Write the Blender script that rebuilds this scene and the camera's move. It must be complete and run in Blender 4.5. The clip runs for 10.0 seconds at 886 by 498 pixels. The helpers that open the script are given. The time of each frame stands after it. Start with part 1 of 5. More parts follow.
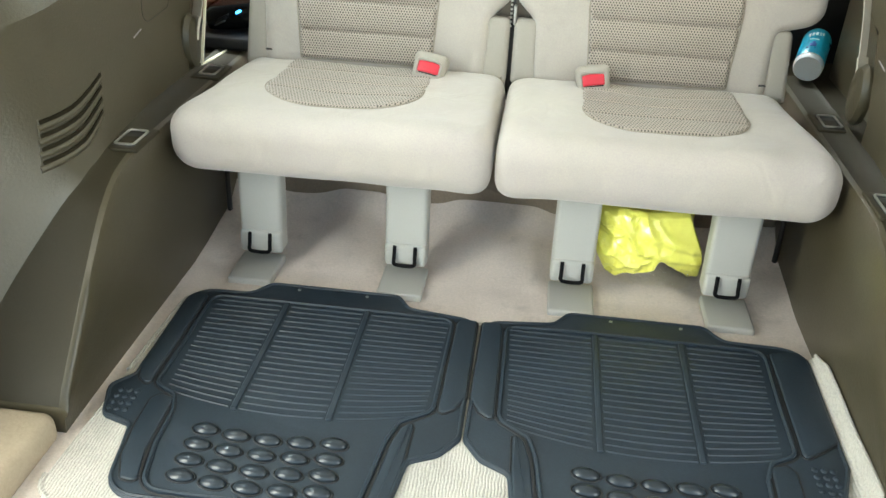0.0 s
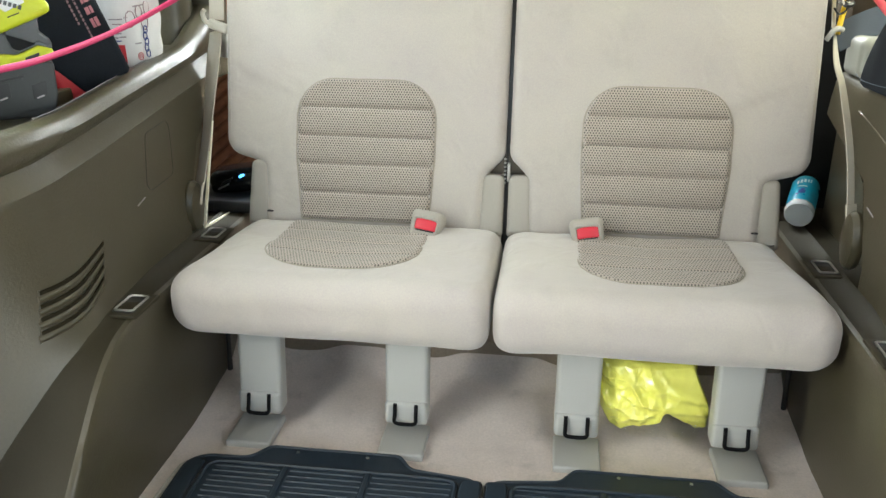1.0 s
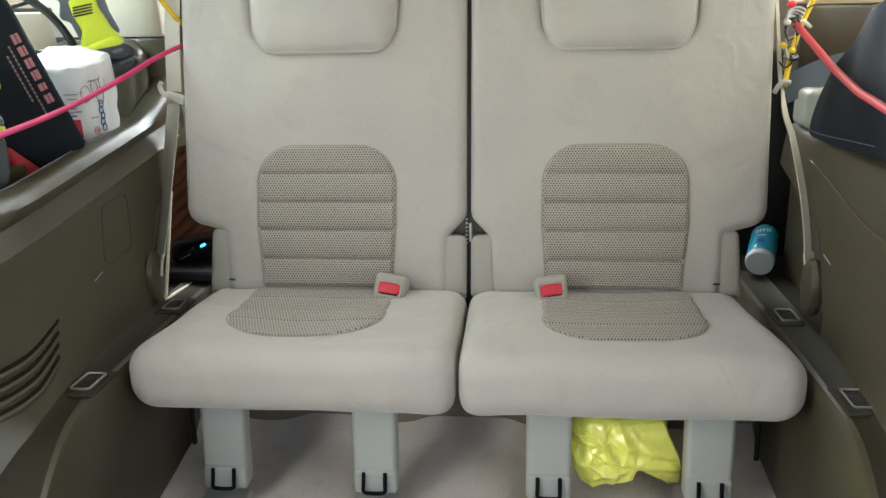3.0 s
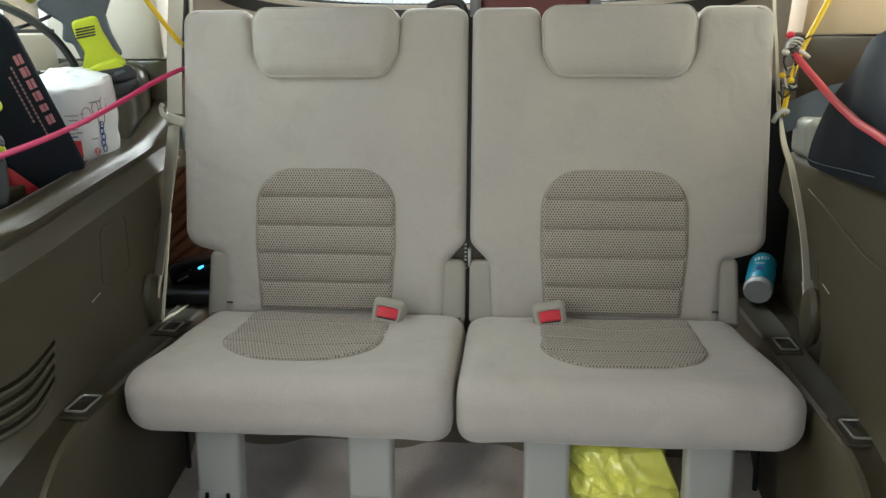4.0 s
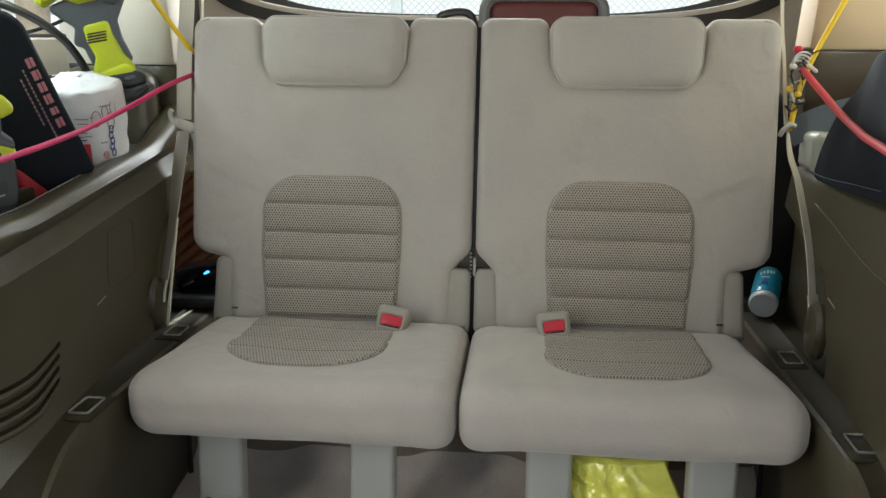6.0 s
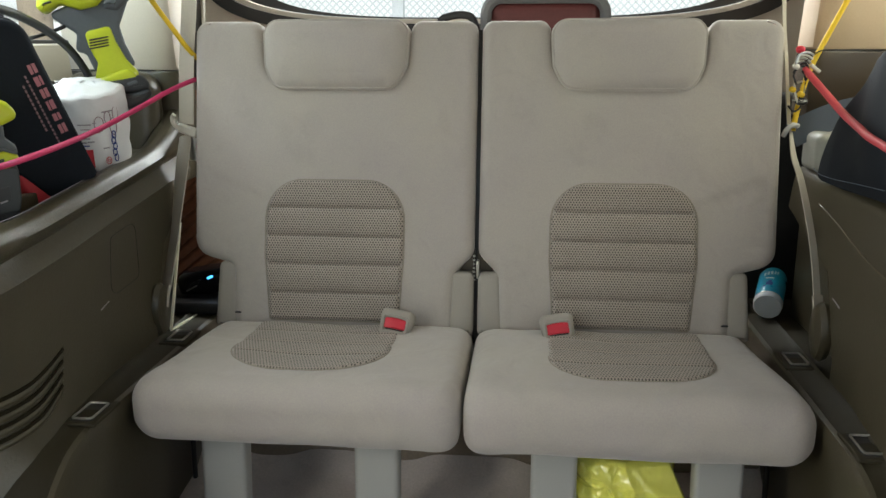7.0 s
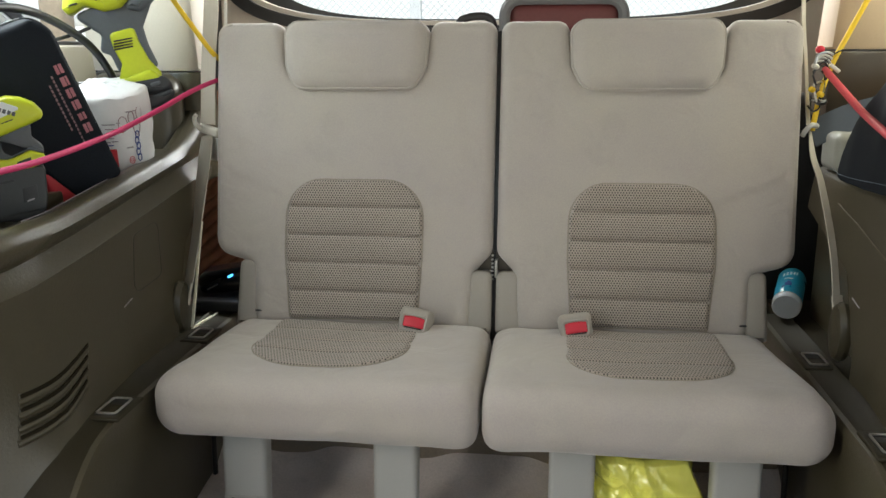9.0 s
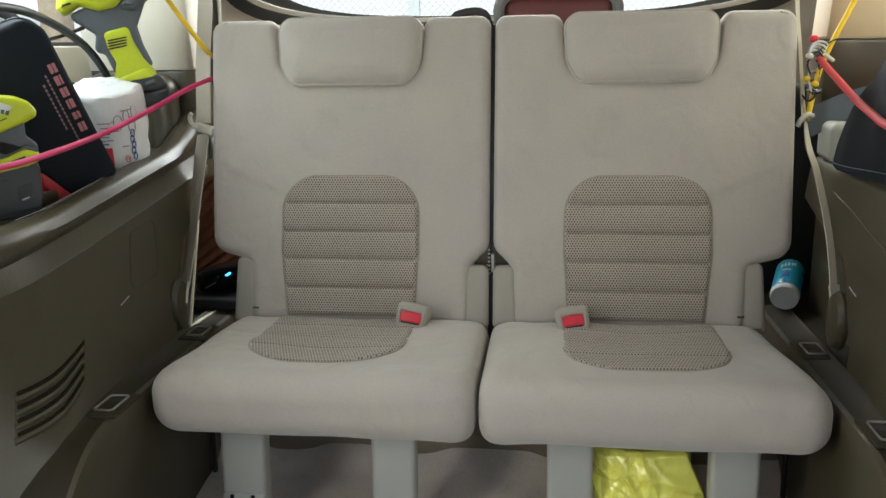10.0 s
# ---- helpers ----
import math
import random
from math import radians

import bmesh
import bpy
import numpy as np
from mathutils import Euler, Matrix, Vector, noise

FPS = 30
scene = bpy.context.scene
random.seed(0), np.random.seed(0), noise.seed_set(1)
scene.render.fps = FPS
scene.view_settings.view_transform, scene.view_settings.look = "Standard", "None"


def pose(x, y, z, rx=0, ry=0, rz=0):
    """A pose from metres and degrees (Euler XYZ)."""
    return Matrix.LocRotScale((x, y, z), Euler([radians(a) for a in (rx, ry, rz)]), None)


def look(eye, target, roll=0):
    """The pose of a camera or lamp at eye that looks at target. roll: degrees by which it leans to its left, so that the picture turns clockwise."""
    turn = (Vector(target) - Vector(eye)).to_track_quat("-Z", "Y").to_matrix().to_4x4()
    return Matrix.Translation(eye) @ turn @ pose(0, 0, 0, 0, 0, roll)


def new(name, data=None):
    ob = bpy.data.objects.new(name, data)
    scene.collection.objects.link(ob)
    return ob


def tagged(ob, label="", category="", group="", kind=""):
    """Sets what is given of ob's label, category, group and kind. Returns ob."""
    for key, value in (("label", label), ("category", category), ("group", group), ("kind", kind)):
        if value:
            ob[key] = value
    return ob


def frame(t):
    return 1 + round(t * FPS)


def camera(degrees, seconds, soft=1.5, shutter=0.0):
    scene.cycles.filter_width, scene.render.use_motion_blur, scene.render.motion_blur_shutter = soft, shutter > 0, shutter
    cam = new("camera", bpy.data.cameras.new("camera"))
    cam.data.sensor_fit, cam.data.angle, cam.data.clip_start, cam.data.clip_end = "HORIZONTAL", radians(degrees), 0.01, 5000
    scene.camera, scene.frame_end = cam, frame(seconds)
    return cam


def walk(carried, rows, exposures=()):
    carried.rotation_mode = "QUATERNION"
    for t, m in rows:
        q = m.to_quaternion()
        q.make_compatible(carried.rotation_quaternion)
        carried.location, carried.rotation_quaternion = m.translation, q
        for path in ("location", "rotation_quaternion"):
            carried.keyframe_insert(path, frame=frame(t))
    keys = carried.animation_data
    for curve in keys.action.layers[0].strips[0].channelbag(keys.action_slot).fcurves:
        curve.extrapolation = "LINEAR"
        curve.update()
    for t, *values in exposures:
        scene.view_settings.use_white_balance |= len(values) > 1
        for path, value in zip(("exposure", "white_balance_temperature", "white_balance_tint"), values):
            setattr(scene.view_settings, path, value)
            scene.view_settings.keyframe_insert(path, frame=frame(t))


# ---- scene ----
from mathutils import geometry

cam = camera(55.5, 10.0)

PATH = [
    (0, (0.0516, -1.1007, 0.7346), (-0.1344, 0.62, -0.2606), 2.42),
    (0.5, (0.0615, -1.0990, 0.7450), (-0.1542, 0.712, -0.0753), 2.49),
    (1, (0.0653, -1.0896, 0.7554), (-0.1668, 0.774, 0.0595), 0.48),
    (1.5, (0.0762, -1.0848, 0.7507), (-0.1198, 0.794, 0.0920), -0.79),
    (2, (0.0796, -1.0815, 0.7583), (-0.0982, 0.823, 0.1739), -1.09),
    (2.5, (0.0840, -1.0814, 0.7600), (-0.0940, 0.824, 0.1778), -1.37),
    (4, (0.0785, -1.0785, 0.7636), (-0.0888, 0.848, 0.2496), -0.42),
    (4.5, (0.0826, -1.0847, 0.7598), (-0.0857, 0.844, 0.2571), -0.58),
    (5, (0.0846, -1.0808, 0.7548), (-0.0979, 0.846, 0.2521), 0.01),
    (6.5, (0.0779, -1.0826, 0.7593), (-0.1032, 0.852, 0.2805), 0.40),
    (7, (0.0803, -1.0804, 0.7566), (-0.1100, 0.853, 0.2794), -0.10),
    (7.5, (0.0837, -1.0850, 0.7578), (-0.1089, 0.848, 0.2821), -0.10),
    (8, (0.0807, -1.0871, 0.7487), (-0.1420, 0.843, 0.2753), -0.20),
    (8.5, (0.0759, -1.0893, 0.7537), (-0.1564, 0.835, 0.2679), -0.29),
    (9, (0.0766, -1.0911, 0.7518), (-0.1508, 0.838, 0.2830), -0.20),
    (9.5, (0.0825, -1.0913, 0.7524), (-0.1482, 0.838, 0.2819), -0.69),
    (10, (0.0899, -1.0922, 0.7408), (-0.1474, 0.838, 0.2749), -1.00),
]
# the clip's camera stops down as the bright tail window comes into view
EXPOSURES = [(0, 1.46, 6350, -2), (0.5, 1.34, 6350, 0), (1, 1.14, 6300, 2), (2.0, 0.87, 6250, 2), (2.5, 0.8, 6200, 2), (4, 0.08, 6300, 2), (5, 0.02, 6400, 2), (6.5, -0.1, 6450, 4), (7.5, -0.13, 6500, 4), (8, 0.03, 6500, 5), (8.5, 0.22, 6500, 5), (9, 0.09, 6550, 6), (9.5, -0.04, 6500, 5), (10, 0.07, 6450, 4)]
walk(cam, [(t, look(eye, target, roll)) for t, eye, target, roll in PATH], EXPOSURES)


# ---- world and light ----
world = bpy.data.worlds.new("World")
scene.world = world
world.use_nodes = True
wn = world.node_tree
sky = wn.nodes.new("ShaderNodeTexSky")
sky.sky_type, sky.sun_disc = "NISHITA", False
sky.sun_elevation, sky.sun_rotation = radians(62), radians(170)
sky.air_density, sky.dust_density = 1.0, 0.6
wn.links.new(sky.outputs[0], wn.nodes["Background"].inputs["Color"])
wn.nodes["Background"].inputs["Strength"].default_value = 0.15

sun = new("sun", bpy.data.lights.new("sun", "SUN"))
sun.data.energy, sun.data.angle, sun.data.color = 5.0, radians(0.6), (1.0, 0.96, 0.90)
sun.matrix_world = look((0.5, -3.0, 6.0), (0, 0, 0))


def window_light(name, eye, target, w, h, power, color=(1, 1, 1)):
    """Skylight that comes in through one opening of the car."""
    ob = new(name, bpy.data.lights.new(name, "AREA"))
    ob.data.shape, ob.data.size, ob.data.size_y, ob.data.energy, ob.data.color = "RECTANGLE", w, h, power, color
    ob.matrix_world = look(eye, target)
    return ob


window_light("skylight_windscreen", (0.1, -2.1, 0.95), (0, 0.3, 0.1), 1.3, 0.5, 1.2, (0.97, 1.0, 0.98))
window_light("skylight_door_left", (-0.80, -0.78, 0.46), (0.80, -0.52, 0.22), 0.42, 0.90, 10.2, (1.0, 0.94, 0.85))
window_light("skylight_door_right", (0.80, -0.76, 0.46), (-0.36, 0.0, 0.18), 0.42, 0.90, 3.2, (1.0, 0.94, 0.86))
window_light("skylight_quarter_left", (-0.785, 0.10, 0.985), (-0.66, 0.12, 0.5), 0.46, 0.19, 3.0, (0.92, 1.0, 1.02))
window_light("skylight_quarter_right", (0.785, 0.22, 0.985), (0.63, 0.24, 0.5), 0.46, 0.19, 1.7, (1.0, 0.95, 0.74))
window_light("skylight_rear", (0, 0.96, 1.04), (0, 0.1, 0.5), 1.1, 0.22, 14.0, (1, 1, 1))


# ---- materials ----
def node(nt, kind, **settings):
    n = nt.nodes.new(kind)
    for key, value in settings.items():
        n.inputs[key.replace("_", " ")].default_value = value
    return n


def material(name, color, rough=0.6, metal=0.0, vary=0.12, grain=60.0, bump=0.15, blotch=5.0, stain=0.0, sheen=0.0, coat=0.0, spec=0.5, hue=0.0, wrinkle=0.0):
    m = bpy.data.materials.new(name)
    m.use_nodes = True
    nt = m.node_tree
    b = nt.nodes["Principled BSDF"]
    b.inputs["Metallic"].default_value = metal
    b.inputs["Sheen Weight"].default_value = sheen
    b.inputs["Coat Weight"].default_value = coat
    b.inputs["Specular IOR Level"].default_value = spec
    tc = nt.nodes.new("ShaderNodeTexCoord")
    fine = node(nt, "ShaderNodeTexNoise", Scale=grain, Detail=4.0, Roughness=0.6)
    wide = node(nt, "ShaderNodeTexNoise", Scale=blotch, Detail=3.0, Roughness=0.55)
    for n in (fine, wide):
        nt.links.new(tc.outputs["Object"], n.inputs["Vector"])
    add = nt.nodes.new("ShaderNodeMath")
    add.operation = "ADD"
    nt.links.new(fine.outputs["Fac"], add.inputs[0])
    nt.links.new(wide.outputs["Fac"], add.inputs[1])
    ramp = nt.nodes.new("ShaderNodeMapRange")
    ramp.inputs["From Min"].default_value, ramp.inputs["From Max"].default_value = 0.6, 1.4
    nt.links.new(add.outputs[0], ramp.inputs["Value"])
    mix = nt.nodes.new("ShaderNodeMix")
    mix.data_type = "RGBA"
    mix.inputs["A"].default_value = (*[c * (1 - vary) * h for c, h in zip(color, (1 + hue, 1, 1 + 2 * hue))], 1)
    mix.inputs["B"].default_value = (*[min(1, c * (1 + vary) * h) for c, h in zip(color, (1, 1, 1 - 2 * hue))], 1)
    nt.links.new(ramp.outputs[0], mix.inputs["Factor"])
    out = mix.outputs["Result"]
    if stain:
        spot = node(nt, "ShaderNodeTexNoise", Scale=blotch * 2.3, Detail=6.0, Roughness=0.7)
        nt.links.new(tc.outputs["Object"], spot.inputs["Vector"])
        cut = nt.nodes.new("ShaderNodeMapRange")
        cut.inputs["From Min"].default_value, cut.inputs["From Max"].default_value = 0.55, 0.75
        cut.inputs["To Max"].default_value = stain
        nt.links.new(spot.outputs["Fac"], cut.inputs["Value"])
        dark = nt.nodes.new("ShaderNodeMix")
        dark.data_type = "RGBA"
        dark.inputs["B"].default_value = (*[c * 0.55 for c in color], 1)
        nt.links.new(cut.outputs[0], dark.inputs["Factor"])
        nt.links.new(out, dark.inputs["A"])
        out = dark.outputs["Result"]
    nt.links.new(out, b.inputs["Base Color"])
    rr = nt.nodes.new("ShaderNodeMapRange")
    rr.inputs["To Min"].default_value, rr.inputs["To Max"].default_value = max(0.02, rough - 0.08), min(1, rough + 0.08)
    nt.links.new(wide.outputs["Fac"], rr.inputs["Value"])
    nt.links.new(rr.outputs[0], b.inputs["Roughness"])
    if bump:
        bp = node(nt, "ShaderNodeBump", Strength=bump, Distance=0.001)
        nt.links.new(fine.outputs["Fac"], bp.inputs["Height"])
        if wrinkle:
            soft = node(nt, "ShaderNodeTexNoise", Scale=16.0, Detail=2.0, Roughness=0.5, Distortion=0.8)
            nt.links.new(tc.outputs["Object"], soft.inputs["Vector"])
            wb = node(nt, "ShaderNodeBump", Strength=wrinkle, Distance=0.012)
            nt.links.new(soft.outputs["Fac"], wb.inputs["Height"])
            nt.links.new(wb.outputs[0], bp.inputs["Normal"])
        nt.links.new(bp.outputs[0], b.inputs["Normal"])
    return m


def mesh_fabric(name, color, hole, pitch=0.0047, row=0.0041):
    """Knitted spacer fabric: staggered small round holes, laid out in metres on the UV map."""
    m = bpy.data.materials.new(name)
    m.use_nodes = True
    nt = m.node_tree
    b = nt.nodes["Principled BSDF"]
    b.inputs["Roughness"].default_value = 0.9
    b.inputs["Sheen Weight"].default_value = 0.2
    uv = nt.nodes.new("ShaderNodeUVMap")
    sep = nt.nodes.new("ShaderNodeSeparateXYZ")
    nt.links.new(uv.outputs[0], sep.inputs[0])

    def calc(op, a, c=None):
        n = nt.nodes.new("ShaderNodeMath")
        n.operation = op
        for i, v in enumerate((a, c)):
            if v is None:
                continue
            if isinstance(v, (int, float)):
                n.inputs[i].default_value = v
            else:
                nt.links.new(v, n.inputs[i])
        return n.outputs[0]

    v = calc("DIVIDE", sep.outputs["Y"], row)
    odd = calc("FLOORED_MODULO", calc("FLOOR", v), 2)
    u = calc("ADD", calc("DIVIDE", sep.outputs["X"], pitch), calc("MULTIPLY", odd, 0.5))
    du = calc("SUBTRACT", calc("FRACT", u), 0.5)
    dv = calc("SUBTRACT", calc("FRACT", v), 0.5)
    d = calc("SQRT", calc("ADD", calc("MULTIPLY", calc("MULTIPLY", du, du), 1.7), calc("MULTIPLY", calc("MULTIPLY", dv, dv), 0.9)))
    edge = nt.nodes.new("ShaderNodeMapRange")
    edge.inputs["From Min"].default_value, edge.inputs["From Max"].default_value = 0.25, 0.43
    nt.links.new(d, edge.inputs["Value"])
    tc = nt.nodes.new("ShaderNodeTexCoord")
    wide = node(nt, "ShaderNodeTexNoise", Scale=9.0, Detail=3.0)
    nt.links.new(tc.outputs["Object"], wide.inputs["Vector"])
    tone = nt.nodes.new("ShaderNodeMix")
    tone.data_type = "RGBA"
    tone.inputs["A"].default_value = (*[c * 0.9 for c in color], 1)
    tone.inputs["B"].default_value = (*[c * 1.1 for c in color], 1)
    nt.links.new(wide.outputs["Fac"], tone.inputs["Factor"])
    mix = nt.nodes.new("ShaderNodeMix")
    mix.data_type = "RGBA"
    mix.inputs["A"].default_value = (*hole, 1)
    nt.links.new(tone.outputs["Result"], mix.inputs["B"])
    nt.links.new(edge.outputs[0], mix.inputs["Factor"])
    nt.links.new(mix.outputs["Result"], b.inputs["Base Color"])
    bp = node(nt, "ShaderNodeBump", Strength=0.5, Distance=0.001)
    nt.links.new(edge.outputs[0], bp.inputs["Height"])
    nt.links.new(bp.outputs[0], b.inputs["Normal"])
    return m


FABRIC = material("seat_velour", (0.405, 0.374, 0.340), 0.92, vary=0.12, grain=420, bump=0.16, blotch=5, stain=0.19, sheen=0.40, hue=0.035, wrinkle=0.35)
INSERT = mesh_fabric("seat_spacer_fabric", (0.375, 0.325, 0.283), (0.085, 0.072, 0.06))
SEAM = material("seam_thread", (0.30, 0.265, 0.225), 0.9, grain=300)
HINGE = material("beige_grey_plastic", (0.335, 0.308, 0.272), 0.85, vary=0.06, grain=400, bump=0.12)
BIN = material("pale_grey_plastic", (0.24, 0.24, 0.21), 0.5, vary=0.06, grain=300, bump=0.1)
SEATPLASTIC = material("light_grey_plastic", (0.42, 0.415, 0.39), 0.5, vary=0.04, grain=500, bump=0.08)
PANEL = material("olive_brown_plastic", (0.058, 0.049, 0.029), 0.33, vary=0.12, grain=260, bump=0.40, blotch=5, stain=0.28, spec=0.58)
BROWN = material("dark_brown_plastic", (0.050, 0.034, 0.018), 0.45, vary=0.1, grain=350, bump=0.2, blotch=4, stain=0.15)
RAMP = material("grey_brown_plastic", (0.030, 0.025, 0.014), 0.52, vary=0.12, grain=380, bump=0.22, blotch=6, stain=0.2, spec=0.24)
PILLAR = material("warm_lit_trim_plastic", (0.50, 0.375, 0.25), 0.55, vary=0.05, grain=300, bump=0.1)
SILL = material("pale_beige_plastic", (0.57, 0.52, 0.44), 0.5, vary=0.05, grain=300, bump=0.1)
CARPET = material("beige_carpet", (0.64, 0.56, 0.51), 0.97, vary=0.16, grain=260, bump=0.7, blotch=9, stain=0.50, sheen=0.3)
TAN = material("tan_carpet", (0.38, 0.31, 0.225), 0.97, vary=0.14, grain=260, bump=0.6, blotch=8, stain=0.2)
RUG = material("cream_loop_rug", (0.46, 0.435, 0.39), 0.97, vary=0.30, grain=330, bump=1.0, blotch=12, sheen=0.2)
rug_nodes = RUG.node_tree
rows = node(rug_nodes, "ShaderNodeTexWave", Scale=80.0, Distortion=5.0, Detail=3.0)
rows.bands_direction = "X"
rug_nodes.links.new(next(n for n in rug_nodes.nodes if n.type == "TEX_COORD").outputs["Object"], rows.inputs["Vector"])
relief = node(rug_nodes, "ShaderNodeBump", Strength=0.4, Distance=0.003)
rug_nodes.links.new(rows.outputs["Fac"], relief.inputs["Height"])
rug_nodes.links.new(relief.outputs[0], next(n for n in rug_nodes.nodes if n.type == "BUMP" and n != relief).inputs["Normal"])
RUBBER = material("black_rubber", (0.014, 0.024, 0.036), 0.54, vary=0.25, grain=240, bump=0.18, blotch=9)
STUD = material("polished_rubber", (0.018, 0.025, 0.033), 0.30, vary=0.2, bump=0.05)
# darker rubber that paints shade round the mats' walls, borders and studs
RUBBERDARK = material("rubber_crease_shade", (0.009, 0.010, 0.012), 0.6, vary=0.2)
RISER = material("shaded_carpet", (0.23, 0.185, 0.14), 0.97, vary=0.2, grain=260, bump=0.6, blotch=8, stain=0.3)
WIRE = material("black_wire", (0.003, 0.003, 0.004), 0.6, vary=0.2, spec=0.12)
SLOT = material("vent_slot_shade", (0.019, 0.016, 0.010), 0.9, vary=0.2, spec=0.05)
MOULD = material("highlight_brown_plastic", (0.13, 0.11, 0.075), 0.4, vary=0.1)
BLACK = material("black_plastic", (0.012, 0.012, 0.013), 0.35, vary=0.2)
CHROME = material("dull_steel", (0.55, 0.55, 0.53), 0.3, metal=1.0, vary=0.1)
DARKSTEEL = material("dark_steel", (0.10, 0.09, 0.075), 0.32, metal=0.8, vary=0.15)
REDBTN = material("red_plastic", (0.58, 0.020, 0.042), 0.4, vary=0.08)
BELT = material("cream_webbing", (0.48, 0.44, 0.37), 0.8, vary=0.1, grain=500, bump=0.3)
BELTTIP = material("ivory_plastic", (0.62, 0.59, 0.52), 0.4, vary=0.05)
YELLOWBAG = material("yellow_plastic_film", (0.95, 0.90, 0.17), 0.26, vary=0.08, grain=60, bump=0.4, blotch=16, coat=0.7, stain=0.12)
LIME = material("lime_green_plastic", (0.46, 0.52, 0.018), 0.4, vary=0.06, grain=200)
TOOLGREY = material("slate_grey_plastic", (0.075, 0.085, 0.095), 0.5, vary=0.12, grain=200)
TOOLMID = material("dark_slate_plastic", (0.026, 0.030, 0.033), 0.5, vary=0.12, grain=200)
TOOLDARK = material("charcoal_plastic", (0.018, 0.020, 0.023), 0.45, vary=0.15, grain=200)
NAVY = material("navy_nylon", (0.0075, 0.0105, 0.016), 0.75, vary=0.25, grain=300, bump=0.35, blotch=10, spec=0.22)
STRAP = material("slate_webbing", (0.10, 0.12, 0.15), 0.8, vary=0.12, grain=500, bump=0.3)
PINKTXT = material("pink_print", (0.42, 0.16, 0.19), 0.6, vary=0.05)
WHITETXT = material("white_print", (0.75, 0.74, 0.72), 0.6, vary=0.05)
DIMTXT = material("faded_pink_print", (0.26, 0.16, 0.18), 0.6, vary=0.05)
GREYTXT = material("grey_print", (0.32, 0.30, 0.32), 0.6, vary=0.05)
PAPER = material("white_paper_wrap", (0.78, 0.78, 0.79), 0.42, vary=0.05, grain=48, bump=1.0, blotch=18, coat=0.15)
REDPRINT = material("red_print", (0.55, 0.035, 0.05), 0.5, vary=0.06)
BLUEPRINT = material("blue_print", (0.03, 0.06, 0.25), 0.5, vary=0.06)
PINKCORD = material("pink_cord", (0.50, 0.016, 0.11), 0.6, vary=0.12, grain=500, bump=0.4)
CORALCORD = material("coral_cord", (0.50, 0.045, 0.06), 0.6, vary=0.12, grain=500, bump=0.4)
YELLOWCORD = material("yellow_cord", (0.75, 0.50, 0.02), 0.6, vary=0.12, grain=500, bump=0.4)
BLACKCABLE = material("black_cable", (0.010, 0.011, 0.013), 0.45, vary=0.2)
CANBLUE = material("turquoise_print", (0.014, 0.30, 0.46), 0.3, vary=0.15, blotch=30, coat=0.3)
CANCAP = material("pale_cap_plastic", (0.62, 0.66, 0.68), 0.45, vary=0.05)
COPPER = material("copper_brown_weave", (0.24, 0.095, 0.045), 0.7, vary=0.3, grain=90, bump=0.5)
MAROON = material("maroon_vinyl", (0.13, 0.032, 0.030), 0.5, vary=0.15, grain=200)
GREYRIM = material("grey_vinyl", (0.14, 0.14, 0.145), 0.45, vary=0.1)
CREAM = material("cream_daylight", (0.92, 0.88, 0.70), 0.5, vary=0.05)
HEADLINER = material("headliner_cloth", (0.32, 0.30, 0.26), 0.95, vary=0.05, grain=400, bump=0.3)
CONCRETE = material("pale_concrete", (0.62, 0.61, 0.58), 0.9, vary=0.15, grain=20, bump=0.3, blotch=1.2)
FENCE = material("galvanised_wire", (0.62, 0.63, 0.63), 0.6, metal=0.1, vary=0.1)
STUCCO = material("white_wall", (0.86, 0.86, 0.84), 0.9, vary=0.05, grain=30, bump=0.3)
BARK = material("bark", (0.36, 0.29, 0.21), 0.95, vary=0.35, grain=25, bump=1.0)
TYRE = material("tyre_rubber", (0.015, 0.015, 0.016), 0.8)
SILVER = material("silver_alloy", (0.62, 0.62, 0.62), 0.3, metal=0.9, vary=0.05)
GLOSS = material("gloss_black_plastic", (0.008, 0.008, 0.009), 0.12, vary=0.1, bump=0.0)
BLUELED = material("blue_indicator", (0.05, 0.35, 0.9), 0.3, vary=0.05)
CLEARFILM = bpy.data.materials.new("clear_film")
CLEARFILM.use_nodes = True
cb = CLEARFILM.node_tree.nodes["Principled BSDF"]
cb.inputs["Transmission Weight"].default_value = 1.0
cb.inputs["Roughness"].default_value = 0.06
cb.inputs["IOR"].default_value = 1.12
cb.inputs["Coat Weight"].default_value = 0.5
cb.inputs["Base Color"].default_value = (0.97, 0.96, 0.90, 1)
led = BLUELED.node_tree.nodes["Principled BSDF"]
led.inputs["Emission Color"].default_value = (0.08, 0.45, 1.0, 1)
led.inputs["Emission Strength"].default_value = 2.5
GLASS = bpy.data.materials.new("window_glass")
GLASS.use_nodes = True
gb = GLASS.node_tree.nodes["Principled BSDF"]
gb.inputs["Transmission Weight"].default_value = 1.0
gb.inputs["Roughness"].default_value = 0.0
gb.inputs["IOR"].default_value = 1.02
gb.inputs["Base Color"].default_value = (0.96, 0.98, 0.97, 1)


